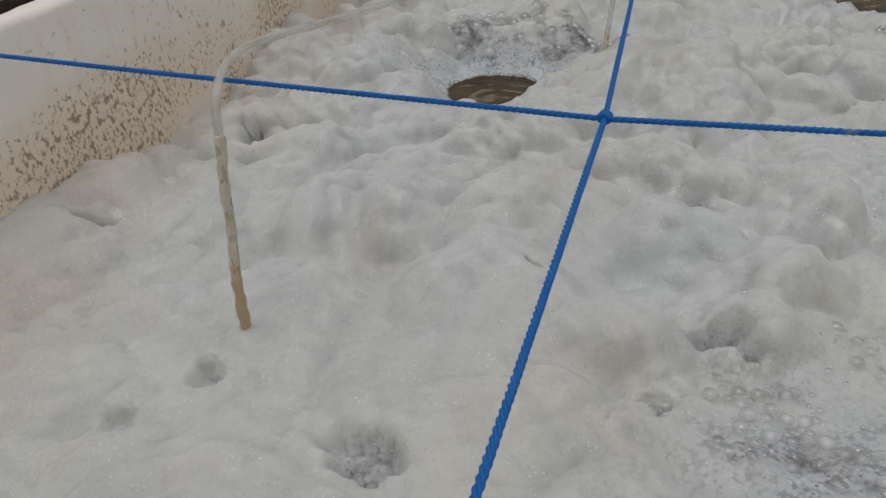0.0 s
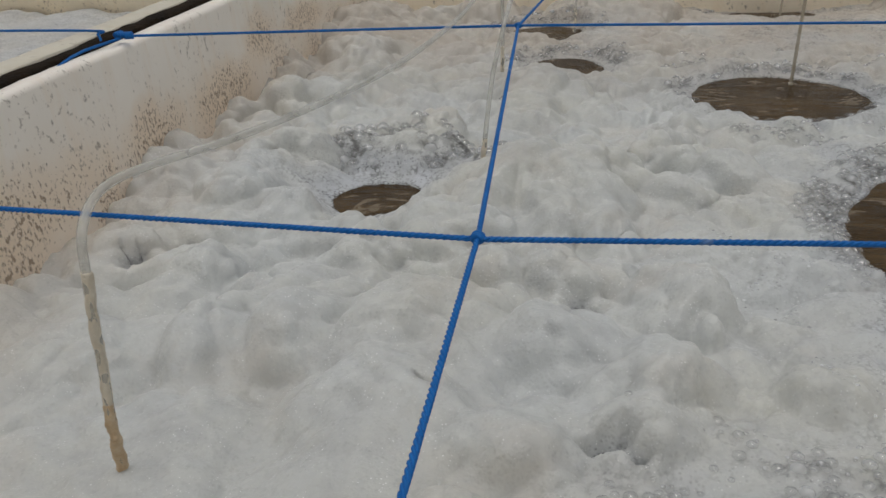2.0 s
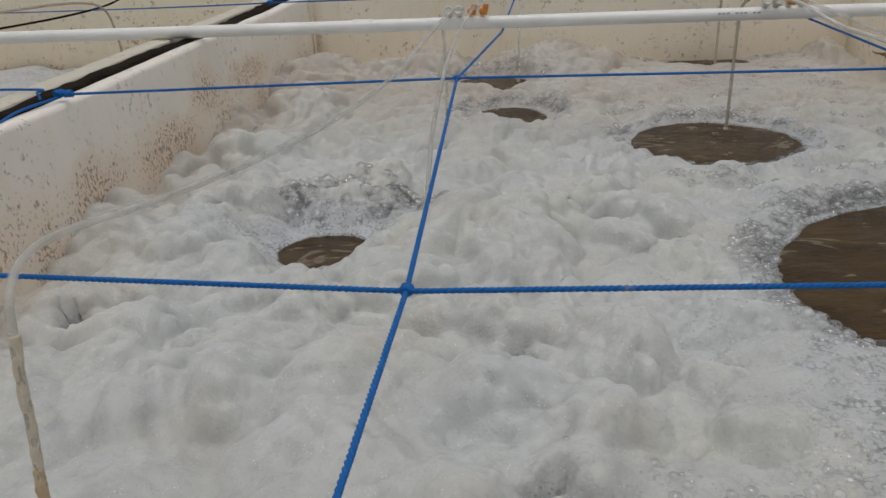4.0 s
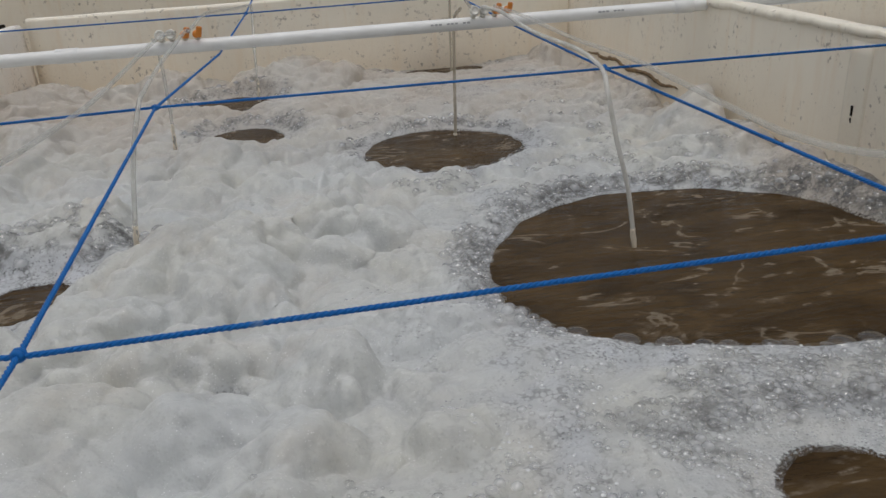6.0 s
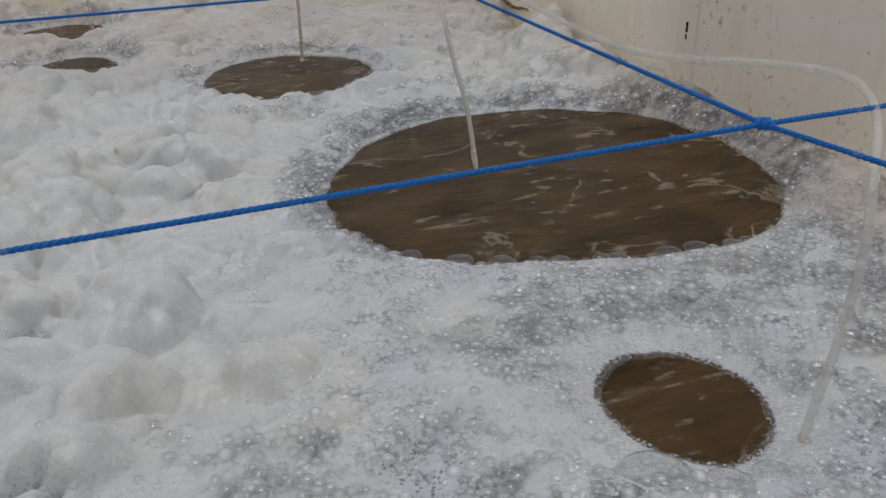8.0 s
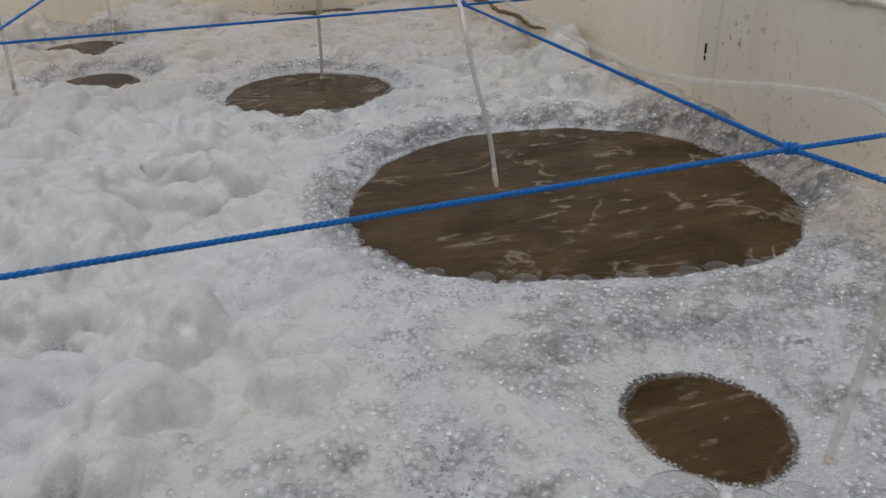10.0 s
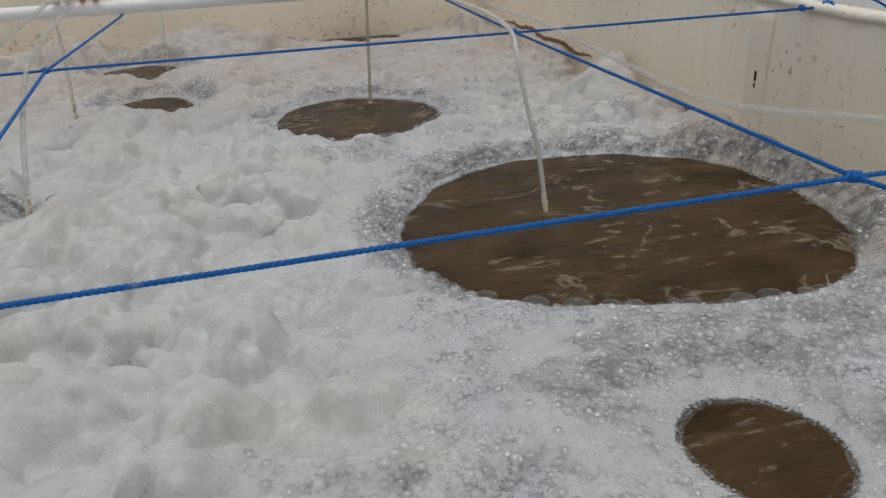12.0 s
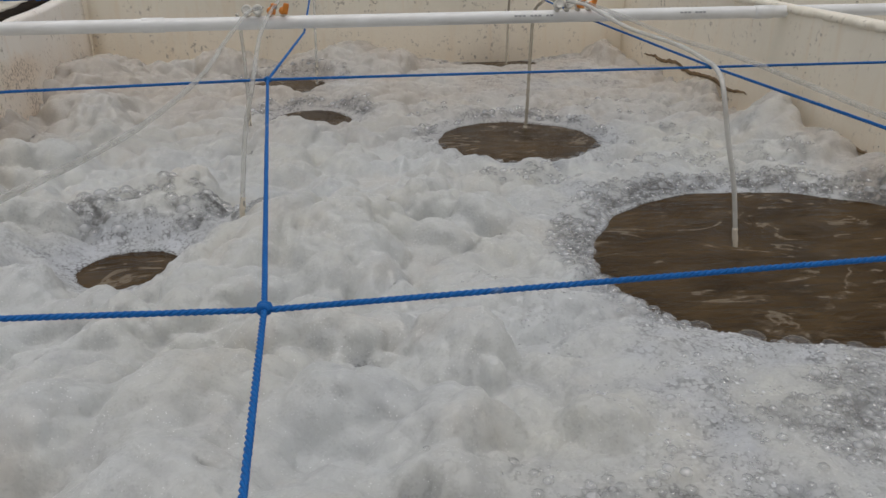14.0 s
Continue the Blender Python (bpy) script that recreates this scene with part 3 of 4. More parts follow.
def calm(x, y):
    """Where the foam is low and wet (1), and how rough it is elsewhere."""
    flat = np.maximum(ease(0.20, 0.55, x) * ease(1.25, 0.85, y), ease(-0.02, 0.24, x) * ease(0.80, 0.55, y))
    flat = np.maximum(flat, ease(0.35, 0.65, x) * ease(1.85, 1.65, y) * 0.7)
    flat = np.maximum(flat, 0.7 * ease(0.40, 0.60, x) * ease(1.25, 1.10, x) * ease(2.6, 2.9, y))
    rough = (1 - 0.78 * flat) * (1 + 0.25 * ease(1.6, 1.9, y)) * (1 - 0.55 * ease(0.95, 0.60, y) * ease(0.15, -0.15, x))
    rough = rough * (1 + 0.35 * ease(0.90, 1.10, y) * ease(2.40, 1.90, y) * ease(0.50, 0.30, x))
    return flat, rough


def pit_depth(x, y):
    total = np.zeros_like(x)
    x = x + 0.022 * (smooth_noise(x, y, 0.028, 121) - 0.5) + 0.010 * (smooth_noise(x, y, 0.011, 122) - 0.5)
    y = y + 0.022 * (smooth_noise(x, y, 0.028, 123) - 0.5) + 0.010 * (smooth_noise(x, y, 0.011, 124) - 0.5)
    for px, py, r, h in PITS:
        total = total + h * np.exp(-(((x - px) ** 2 + (y - py) ** 2) / (r * r)) ** 1.5)
    return total


def foam_base(x, y):
    """The large heaps, banks and pits."""
    wx, wy = warp(x, y)
    vx, vy = 0.5 * x + 0.5 * wx, 0.5 * y + 0.5 * wy
    flat, rough = calm(x, y)
    rel = bank(0.88 * x + 0.12 * wx, 0.88 * y + 0.12 * wy)[0]
    z = 0.934 - 0.018 * flat + 0.012 * (smooth_noise(x, y, 0.5, 9) - 0.5) - 0.030 * ease(1.60, 1.95, y)
    z = z + 0.060 * ease(-0.40, -0.76, x) * ease(1.0, 1.7, y) + 0.03 * ease(1.18, 1.31, x) - 0.05 * ease(XR - 0.035, XR, x) * ease(1.75, 2.05, y) + 0.045 * ease(3.05, 3.42, y) * (1 - 0.9 * ease(0.40, 0.60, x) * ease(1.25, 1.10, x)) - 0.03 * ease(0.40, 0.60, x) * ease(1.25, 1.10, x) * ease(2.7, 3.1, y)
    heap = np.exp(75 * rough * (0.102 * billows(wx, wy, 0.22, 11, 14.0) - 0.070 + 0.022 * clouds(x, y, 0.26, 81)))
    for mx, my, r, h in MOUNDS + FAR_MOUNDS:
        heap = heap + np.exp(75 * h * np.clip(1 - ((vx - mx) ** 2 + (vy - my) ** 2) / (r * r * 1.55), 0, 1) ** 1.9) - 1
    z = np.maximum(z + np.log(heap) / 75, W + 0.018)
    z = z - pit_depth(x, y)
    z = np.maximum(z, W + 0.003)
    return np.where(rel > 0, W + (z - W) * np.sqrt(ease(-0.02, 1.0, rel)), W - 0.04 * ease(0.0, -0.4, rel)), rel


def foam_points(x, y):
    """Heaps with smaller lumps swelling out of them along their normals."""
    wx, wy = warp(x, y)
    flat, rough = calm(x, y)
    z, rel = foam_base(x, y)
    for mx, my, r, h in MOUNDS:
        rough = np.maximum(rough, 0.42 * ease(1.6, 0.2, ((x - mx) ** 2 + (y - my) ** 2) / (r * r)))
    e = 0.006
    gx = (foam_base(x + e, y)[0] - foam_base(x - e, y)[0]) / (2 * e)
    gy = (foam_base(x, y + e)[0] - foam_base(x, y - e)[0]) / (2 * e)
    steep = np.sqrt(gx * gx + gy * gy) + 1e-9
    k = np.minimum(steep, 0.35) / steep
    normal = np.column_stack((-gx * k, -gy * k, np.ones_like(z)))
    normal /= np.linalg.norm(normal, axis=1)[:, None]
    swell = rough * (0.042 * billows(wx, wy, 0.098, 17, 12.0) - 0.028 + 0.010 * clouds(x, y, 0.12, 91)) + (0.32 + 0.68 * rough) * (0.0150 * billows(wx, wy, 0.042, 23, 10.0) + 0.0056 * billows(wx, wy, 0.018, 29) + 0.0045 * clouds(x, y, 0.034, 95)) + 0.0006 * billows(x, y, 0.0095, 31)
    swell = swell * ease(0.0, 0.7, rel)
    at = np.column_stack((x, y, z)) + normal * swell[:, None]
    at[:, 2] = np.where(rel > 0.15, np.maximum(at[:, 2], W + 0.002), at[:, 2])
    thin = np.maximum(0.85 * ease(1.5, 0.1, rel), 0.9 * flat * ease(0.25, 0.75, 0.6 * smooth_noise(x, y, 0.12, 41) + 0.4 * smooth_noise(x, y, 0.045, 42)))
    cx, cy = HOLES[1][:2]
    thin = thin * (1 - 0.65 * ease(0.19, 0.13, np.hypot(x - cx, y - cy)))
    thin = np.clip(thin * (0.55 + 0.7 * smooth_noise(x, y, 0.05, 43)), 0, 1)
    # pit bottoms: coarse bubbles, and the shade of the pit put into the colour
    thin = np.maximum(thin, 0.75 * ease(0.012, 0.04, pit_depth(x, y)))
    crown = np.zeros_like(x)
    for mx, my, r, h in MOUNDS:
        crown = np.maximum(crown, ease(0.016, 0.024, np.float64(h)) * ease(1.3, 0.3, ((x - mx) ** 2 + (y - my) ** 2) / (r * r)))
    thin = thin * (1 - 0.75 * crown * ease(0.0, 0.6, rel))
    dist = bank(x, y)[1]
    lace = ease(0.013, 0.0, dist) * ease(0.26, 0.20, np.hypot(x - cx, y - cy)) + 0.5 * ease(0.006, 0.0, dist)
    # browner and darker near the walls and towards the far end
    brownish = 1.5 * ease(1.17, 1.27, x) * ease(1.75, 1.5, y) * ease(0.6, 0.9, y) + 0.95 * ease(1.9, 3.0, y) + 0.8 * ease(XR - 0.20, XR - 0.03, x) + 0.6 * ease(XL + 0.22, XL + 0.02, x)
    return at, thin, np.clip(brownish * (0.50 + 0.8 * smooth_noise(x, y, 0.16, 47)), 0, 1), glassy(x, y), np.clip(lace, 0, 1)


def around(x, y, hole):
    """Distance from the edge of one opening in metres, and the way to it as an angle."""
    hx, hy, a, b = HOLES[hole][:4]
    ang = np.arctan2((y - hy) / b, (x - hx) / a)
    return (np.sqrt(((x - hx) / a) ** 2 + ((y - hy) / b) ** 2) - 1) * min(a, b), ang


def glassy(x, y):
    """Where large clear bubbles crowd, painted dark for water below; pits too, 0 to 1."""
    blots = 0.45 * smooth_noise(x, y, 0.060, 111) + 0.30 * smooth_noise(x, y, 0.026, 112) + 0.25 * smooth_noise(x, y, 0.012, 113)
    d, ang = around(x, y, 0)
    far = ease(-0.45, 0.25, np.sin(ang)) + 0.9 * ease(0.55, 0.85, np.cos(ang)) * ease(-0.75, -0.5, np.sin(ang)) + 0.75 * ease(-0.75, -0.92, np.cos(ang))
    total = np.clip(far, 0, 1) * ease(-0.005, 0.018, d) * ease(0.125, 0.035, d + 0.07 * (blots - 0.5)) * ease(0.22, 0.55, blots)
    d, ang = around(x, y, 3)
    total = np.maximum(total, 0.9 * ease(0.40, 0.85, np.cos(ang - 1.30)) * ease(0.030, 0.080, d) * ease(0.24, 0.14, d) * ease(0.30, 0.62, blots))
    for hole, reach in ((2, 0.085), (4, 0.10), (5, 0.10), (6, 0.08)):
        d, ang = around(x, y, hole)
        total = np.maximum(total, 0.8 * ease(-0.30, 0.30, np.sin(ang)) * ease(0.006, 0.035, d) * ease(1.2 * reach, 0.4 * reach, d) * ease(0.30, 0.62, blots))
    between = ease(0.15, 0.40, x) * ease(1.70, 1.85, y) * ease(2.9, 2.5, y)
    total = np.maximum(total, 0.3 * between * ease(0.50, 0.72, blots) * ease(0.0, 0.03, bank(x, y)[1]))
    wet = np.maximum(ease(0.38, 0.72, x), 0.95 * ease(0.02, 0.22, x) * ease(0.80, 0.60, y)) * ease(0.98, 0.88, y) * ease(0.022, 0.040, around(x, y, 1)[0]) * ease(0.0, 0.03, around(x, y, 0)[0])
    less = 0.12 * ease(0.65, 1.1, x)
    total = np.maximum(total, 0.60 * wet * ease(0.42 - less, 0.80 - less, blots))
    # same darkening mask in the pits, in place of deeper shade
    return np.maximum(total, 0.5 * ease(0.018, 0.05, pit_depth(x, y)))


def foam_height(x, y):
    return foam_points(x, y)[0][:, 2]


def foam_sheet(name, xs, ys, height, label):
    gx, gy = np.meshgrid(xs, ys)
    verts, *shares = height(gx.ravel(), gy.ravel())
    nx, ny = len(xs), len(ys)
    i = np.arange(nx * ny).reshape(ny, nx)
    quads = np.stack((i[:-1, :-1], i[:-1, 1:], i[1:, 1:], i[1:, :-1]), -1).reshape(-1, 4)
    me = bpy.data.meshes.new(name)
    me.vertices.add(len(verts))
    me.vertices.foreach_set("co", verts.ravel())
    me.loops.add(quads.size)
    me.loops.foreach_set("vertex_index", quads.ravel())
    me.polygons.add(len(quads))
    me.polygons.foreach_set("loop_start", np.arange(0, quads.size, 4))
    me.polygons.foreach_set("use_smooth", np.ones(len(quads), bool))
    me.update(calc_edges=True)
    for share, values in zip(("thin", "brownish", "glassy", "lace"), shares):
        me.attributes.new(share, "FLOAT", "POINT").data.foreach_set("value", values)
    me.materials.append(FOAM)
    return tagged(new(name, me), label, "foam", kind="stuff")


near_y = np.arange(0.0, 1.75, 0.0045)
far_y = np.arange(1.75, YB + 0.01, 0.008)
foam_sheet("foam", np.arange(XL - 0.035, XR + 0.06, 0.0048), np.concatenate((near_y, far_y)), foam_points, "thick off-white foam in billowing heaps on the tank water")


def side_foam(x, y):
    z = np.where(x > 0, 0.885, 0.905) + 0.035 * billows(x, y, 0.22, 51) + 0.02 * billows(x, y, 0.09, 57) + 0.006 * billows(x, y, 0.04, 61)
    none = np.zeros_like(x)
    return np.column_stack((x, y, z)), 0.25 + 0.3 * smooth_noise(x, y, 0.2, 63), 0.4 * smooth_noise(x, y, 0.3, 65), none, none


foam_sheet("foam_of_next_tank", np.arange(-2.95, -0.94, 0.02), np.arange(-0.3, YB, 0.02), side_foam, "grey foam on the water of the next tank")
foam_sheet("foam_of_other_tank", np.arange(1.46, 3.6, 0.02), np.arange(-0.3, YB, 0.02), side_foam, "grey foam on the water of the tank beside")


# ---- ropes ----
def rope(points, label, thick=0.0027, pitch=0.019, taut=True):
    """A three-strand laid rope along a line."""
    p = np.array(points, float)
    length = np.linalg.norm(np.diff(p, axis=0), axis=1).sum()
    n = int(length / 0.0032)
    if taut:
        far = np.concatenate(([0], np.cumsum(np.linalg.norm(np.diff(p, axis=0), axis=1))))
        line = np.column_stack([np.interp(np.linspace(0, length, n), far, p[:, k]) for k in range(3)])
    else:
        line = spline(points, n)
    tangent = np.gradient(line, axis=0)
    tangent /= np.linalg.norm(tangent, axis=1)[:, None]
    side = np.cross(tangent, (0, 0, 1.0))
    side /= np.linalg.norm(side, axis=1)[:, None]
    up = np.cross(side, tangent)
    run = np.concatenate(([0], np.cumsum(np.linalg.norm(np.diff(line, axis=0), axis=1))))
    ob = thing("rope", (0, 0, 0), label, "rope", "ropes over the tank")
    for k in range(3):
        a = (2 * math.pi * (run / pitch + k / 3))[:, None]
        part("strand", mesh("strand", *sweep(line + thick * 0.52 * (np.cos(a) * side + np.sin(a) * up), thick * 0.56, 6), ROPE), ob)
    return ob


def knot(at, parent, way=(1, 0, 0), turns=3, radius=0.0035, step=0.0048):
    """Tight turns of rope round a rope that runs that way, with one turn across."""
    at, way = Vector(at), Vector(way).normalized()
    side = way.cross(Vector((0, 0, 1))).normalized()
    up = side.cross(way)
    t = np.linspace(0, 1, 24 * turns)
    pts = [at + way * ((u - 0.5) * step * turns) + (side * math.cos(2 * math.pi * turns * u) + up * math.sin(2 * math.pi * turns * u)) * radius for u in t]
    pts += [at + (way * math.cos(a) * 0.9 + side * math.sin(a) + up * 0.5 * math.sin(2 * a)) * radius * 1.15 for a in np.linspace(0, 2 * math.pi, 24)]
    return part("knot", mesh("knot", *sweep([p[:] for p in pts], 0.0028, 8, True, 0.15), ROPE), parent)


RZ = 1.2005
long_1 = rope([(-0.034, -0.03, RZ), (-0.026, 0.594, RZ), (-0.055, 1.572, RZ), (0.017, 2.220, RZ), (0.045, 3.16, RZ + 0.006), (0.055, 3.53, RZ + 0.02)], "taut blue rope along the tank above the foam")
long_2 = rope([(0.91, -0.03, RZ), (0.893, 0.30, RZ + 0.006), (0.810, 0.577, RZ + 0.017), (0.822, 1.571, RZ - 0.001), (0.817, 2.27, RZ + 0.003), (0.83, 3.15, RZ + 0.008), (0.83, 3.53, RZ + 0.02)], "taut blue rope along the tank beside the yellowed wall")
cross_1 = rope([(-0.815, 0.664, RZ + 0.001), (-0.50, 0.633, RZ), (-0.025, 0.593, RZ - 0.001), (0.40, 0.587, RZ + 0.008), (0.810, 0.575, RZ + 0.018), (1.10, 0.593, RZ + 0.010), (1.30, 0.605, RZ + 0.016), (1.40, 0.612, RZ + 0.040)], "taut blue rope across the tank close above low foam")
cross_2 = rope([(-0.815, 1.475, RZ + 0.007), (-0.055, 1.573, RZ + 0.001), (0.822, 1.573, RZ - 0.002), (1.391, 1.376, RZ + 0.032)], "taut blue rope across the middle of the tank")
cross_3 = rope([(-0.85, 3.05, RZ + 0.018), (-0.08, 3.13, RZ + 0.010), (0.045, 3.15, RZ + 0.008), (0.83, 3.2, RZ + 0.008), (1.39, 3.22, RZ + 0.030)], "taut blue rope across the far end of the tank")
for at, owner, way, turns in (((-0.026, 0.594, RZ), long_1, (0, 1, 0), 2), ((-0.055, 1.573, RZ + 0.001), long_1, (0.6, 1, 0), 2), ((0.045, 3.155, RZ + 0.007), long_1, (0, 1, 0), 2), ((0.810, 0.576, RZ + 0.018), long_2, (1, -0.4, 0), 3), ((0.822, 1.573, RZ), long_2, (0.5, 1, 0), 3), ((0.83, 3.2, RZ + 0.006), long_2, (0, 1, 0), 2)):
    knot(at, owner, way, turns)
for at, owner, way in (((-0.802, 1.477, RZ + 0.008), cross_2, (1, 0.2, 0)), ((-0.818, 1.473, RZ + 0.010), cross_2, (0.3, 1, 0)), ((-0.85, 3.05, RZ + 0.020), cross_3, (0.5, 1, 0)), ((1.390, 1.375, RZ + 0.036), cross_2, (1, -0.4, 0))):
    knot(at, owner, way, 4, 0.0048, 0.0046)
knot((1.345, 1.392, RZ + 0.031), cross_2, (1, -0.4, 0), 2, 0.0042, 0.005)
tail_1 = rope([(-0.815, 1.470, RZ + 0.004), (-0.838, 1.37, RZ), (-0.832, 1.28, RZ - 0.006), (-0.838, 1.18, RZ - 0.03), (-0.84, 1.12, RZ - 0.12)], "slack blue rope end lying along the dark gap", taut=False)
tail_2 = rope([(1.388, 1.376, RZ + 0.034), (1.40, 1.39, RZ + 0.050), (1.43, 1.395, RZ + 0.050), (1.50, 1.355, RZ + 0.03), (1.56, 1.27, RZ - 0.06)], "slack blue rope end hanging over the wall top", taut=False)
next_rope = rope([(-2.9, 1.70, RZ + 0.002), (-1.5, 1.60, RZ), (-0.93, 1.52, RZ + 0.010), (-0.86, 1.47, RZ + 0.010), (-0.842, 1.44, RZ - 0.02)], "blue rope over the next tank", taut=False)
next_rope_2 = rope([(-2.9, 3.2, RZ + 0.002), (-1.5, 3.19, RZ), (-0.95, 3.07, RZ + 0.014), (-0.85, 3.05, RZ + 0.020)], "blue rope over the far end of the next tank", taut=False)


cord = thing("cord", (0, 0, 0), "thin black cord over the next tank", "cord")
part("cord_line", mesh("cord_line", *sweep(spline([(-1.66, 2.3, 1.215), (-1.63, 2.9, 1.20), (-1.61, 3.3, 1.205), (-1.60, 3.56, 1.238)], 40), 0.004, 8), BLACK), cord)


# ---- air pipe with valves ----
air_pipe = thing("air_pipe", (0, 2.25, 1.2225), "white PVC air pipe lying across the tank walls", "pipe")
PR = 0.0168
pipe_line = [(x, 2.25 + 0.004 * math.sin(x * 2), 1.2225) for x in np.linspace(-3.2, 3.7, 60)]


def local(ob, pts):
    o = np.array(ob.location)
    return [np.array(p) - o for p in pts]


part("pipe", mesh("pipe", *sweep(local(air_pipe, pipe_line), PR, 24), PVC), air_pipe)
for x in (-0.36, 1.30):
    z = 1.2225
    part("coupling", mesh("coupling", *sweep(local(air_pipe, [(x - 0.028, 2.25, z), (x - 0.027, 2.25, z), (x + 0.027, 2.25, z), (x + 0.028, 2.25, z)]), [PR, PR + 0.002, PR + 0.002, PR], 24), PVC), air_pipe)


def valve(x, kind):
    """One air valve on top of the pipe; kind tells the white capped ones from those with an orange lever."""
    y, z = 2.25, 1.2225 + PR
    body = part("valve", mesh("valve", *lathe([(0.0075, -0.004), (0.0085, 0.002), (0.0065, 0.003), (0.0065, 0.007), (0.009, 0.009), (0.009, 0.020), (0.006, 0.022)], 14), CAP), air_pipe)
    body.location = (x - air_pipe.location[0], 0, z - air_pipe.location[2])
    if kind == "cap":
        v, f = lathe([(0.006, 0.0), (0.006, 0.012), (0.0125, 0.013), (0.0130, 0.016), (0.0130, 0.024), (0.0118, 0.026), (0.0085, 0.0262), (0.0080, 0.0245), (0.004, 0.0245)], 20)
        cap = part("cap", mesh("cap", v, f, CAP), body, "round white plastic cap")
        cap.matrix_local = pose(0, -0.004, 0.012, 72)
    else:
        v, f = lathe([(0.005, 0.0), (0.005, 0.012), (0.0095, 0.013), (0.0098, 0.017), (0.008, 0.020)], 16)
        stem = part("nozzle", mesh("nozzle", v, f, ORANGE), body, "orange plastic nozzle")
        stem.matrix_local = pose(0, -0.004, 0.012, 80)
        lever = part("lever", from_bm("lever", box(-0.0075, -0.026, 0.006, 0.0075, -0.020, 0.034, 0.003), ORANGE), body, "flat orange valve lever")
        lever.matrix_local = pose(0, 0, 0, 0, 12, 8)
    return body


for x0 in (-0.124, 0.696):
    for dx, kind in ((0.0, "cap"), (0.027, "cap"), (0.059, "lever"), (0.090, "lever")):
        valve(x0 + dx, kind)
for x0, words in ((-0.28, 9), (0.58, 10), (1.05, 8)):
    for k in range(words):
        if k % 4 != 3:
            x = x0 + k * 0.011
            z = 1.2225
            a = radians(200)
            mark = from_bm("print_bar", box(-0.004, -0.0006, -0.0022, 0.004, 0.0006, 0.0022, 0), INK)
            part("print_bar", mark, air_pipe).matrix_local = pose(x, -PR * math.cos(0.3) - 0.0002, z - 1.2225 + PR * math.sin(0.3), -17)


# ---- hoses ----
def hose(points, label, material=None, radius=0.0047, slime=0.0, stain=0.0):
    """A soft air hose; the last share of it may be coated with brown growth."""
    length = np.linalg.norm(np.diff(np.array(points), axis=0), axis=1).sum()
    n = max(24, int(length / 0.012))
    line = spline(points, n)
    ob = thing("air_hose", (0, 0, 0), label, "hose", "air hoses")
    part("hose", mesh("hose", *sweep(line, radius, 12), material or HOSE), ob)
    if stain:
        k = int(n * (1 - stain))
        part("stained_end", mesh("stained_end", *sweep(spline(line[k:], 3 * (n - k)), radius * 1.08, 10, True, 0.5), STAIN), ob, "beige stained hose end")
    if slime:
        k = int(n * (1 - slime))
        coat = spline(line[k:], max(40, 4 * (n - k)))
        r = radius * (1.15 + 0.40 * np.abs(np.sin(np.arange(len(coat)) * 0.7)) * np.linspace(0.2, 1, len(coat)))
        part("growth", mesh("growth", *sweep(coat, r, 10, True, 0.5), SLIME), ob, "brown crusty growth")
    return ob


hose([(-0.086, 2.225, 1.262), (-0.114, 2.145, 1.262), (-0.148, 1.875, 1.236), (-0.165, 1.554, 1.222), (-0.205, 1.22, 1.217), (-0.261, 0.989, 1.217), (-0.324, 0.808, 1.22), (-0.377, 0.696, 1.224), (-0.393, 0.635, 1.222), (-0.387, 0.583, 1.205), (-0.384, 0.567, 1.16), (-0.393, 0.573, 1.08), (-0.404, 0.579, 0.97), (-0.406, 0.583, 0.93)], "clear air hose arching over ropes with brown crusted lower end", slime=0.115, stain=0.24)
hose([(-0.051, 2.225, 1.262), (-0.057, 2.197, 1.265), (-0.078, 1.923, 1.24), (-0.077, 1.61, 1.226), (-0.08, 1.537, 1.205), (-0.099, 1.509, 1.12), (-0.113, 1.48, 1.0), (-0.117, 1.473, 0.93)], "clear air hose hanging over a rope into foam", stain=0.16)
hose([(-0.154, 2.295, 1.24), (-0.152, 2.341, 1.2), (-0.146, 2.32, 1.06), (-0.148, 2.305, 0.94)], "short clear air hose hanging behind the pipe", stain=0.2)
hose([(-0.053, 2.275, 1.262), (-0.031, 2.529, 1.275), (0.01, 3.002, 1.24), (0.052, 3.264, 1.224), (0.059, 3.308, 1.2), (0.055, 3.181, 1.05), (0.051, 3.128, 0.87)], "clear air hose drooping over the far rope", stain=0.1)
hose([(0.717, 2.225, 1.265), (0.743, 2.123, 1.262), (0.769, 1.908, 1.235), (0.794, 1.677, 1.228), (0.793, 1.54, 1.219), (0.782, 1.464, 1.212), (0.769, 1.408, 1.19), (0.784, 1.393, 1.095), (0.807, 1.388, 0.995), (0.817, 1.367, 0.86)], "clear air hose bent over ropes into the wide opening", HOSE_PALE, stain=0.06)
hose([(0.75, 2.225, 1.265), (0.796, 2.117, 1.25), (0.84, 1.801, 1.225), (0.862, 1.539, 1.222), (0.858, 1.261, 1.216), (0.848, 1.091, 1.215), (0.844, 0.943, 1.214), (0.867, 0.833, 1.216), (0.929, 0.745, 1.222), (0.966, 0.674, 1.224), (0.962, 0.62, 1.22), (0.932, 0.567, 1.207), (0.899, 0.527, 1.175), (0.885, 0.507, 1.12), (0.88, 0.504, 1.07), (0.867, 0.501, 0.99), (0.853, 0.501, 0.915), (0.849, 0.5, 0.87)], "clear air hose laid over ropes beside the yellowed wall", HOSE_SOFT, stain=0.05)
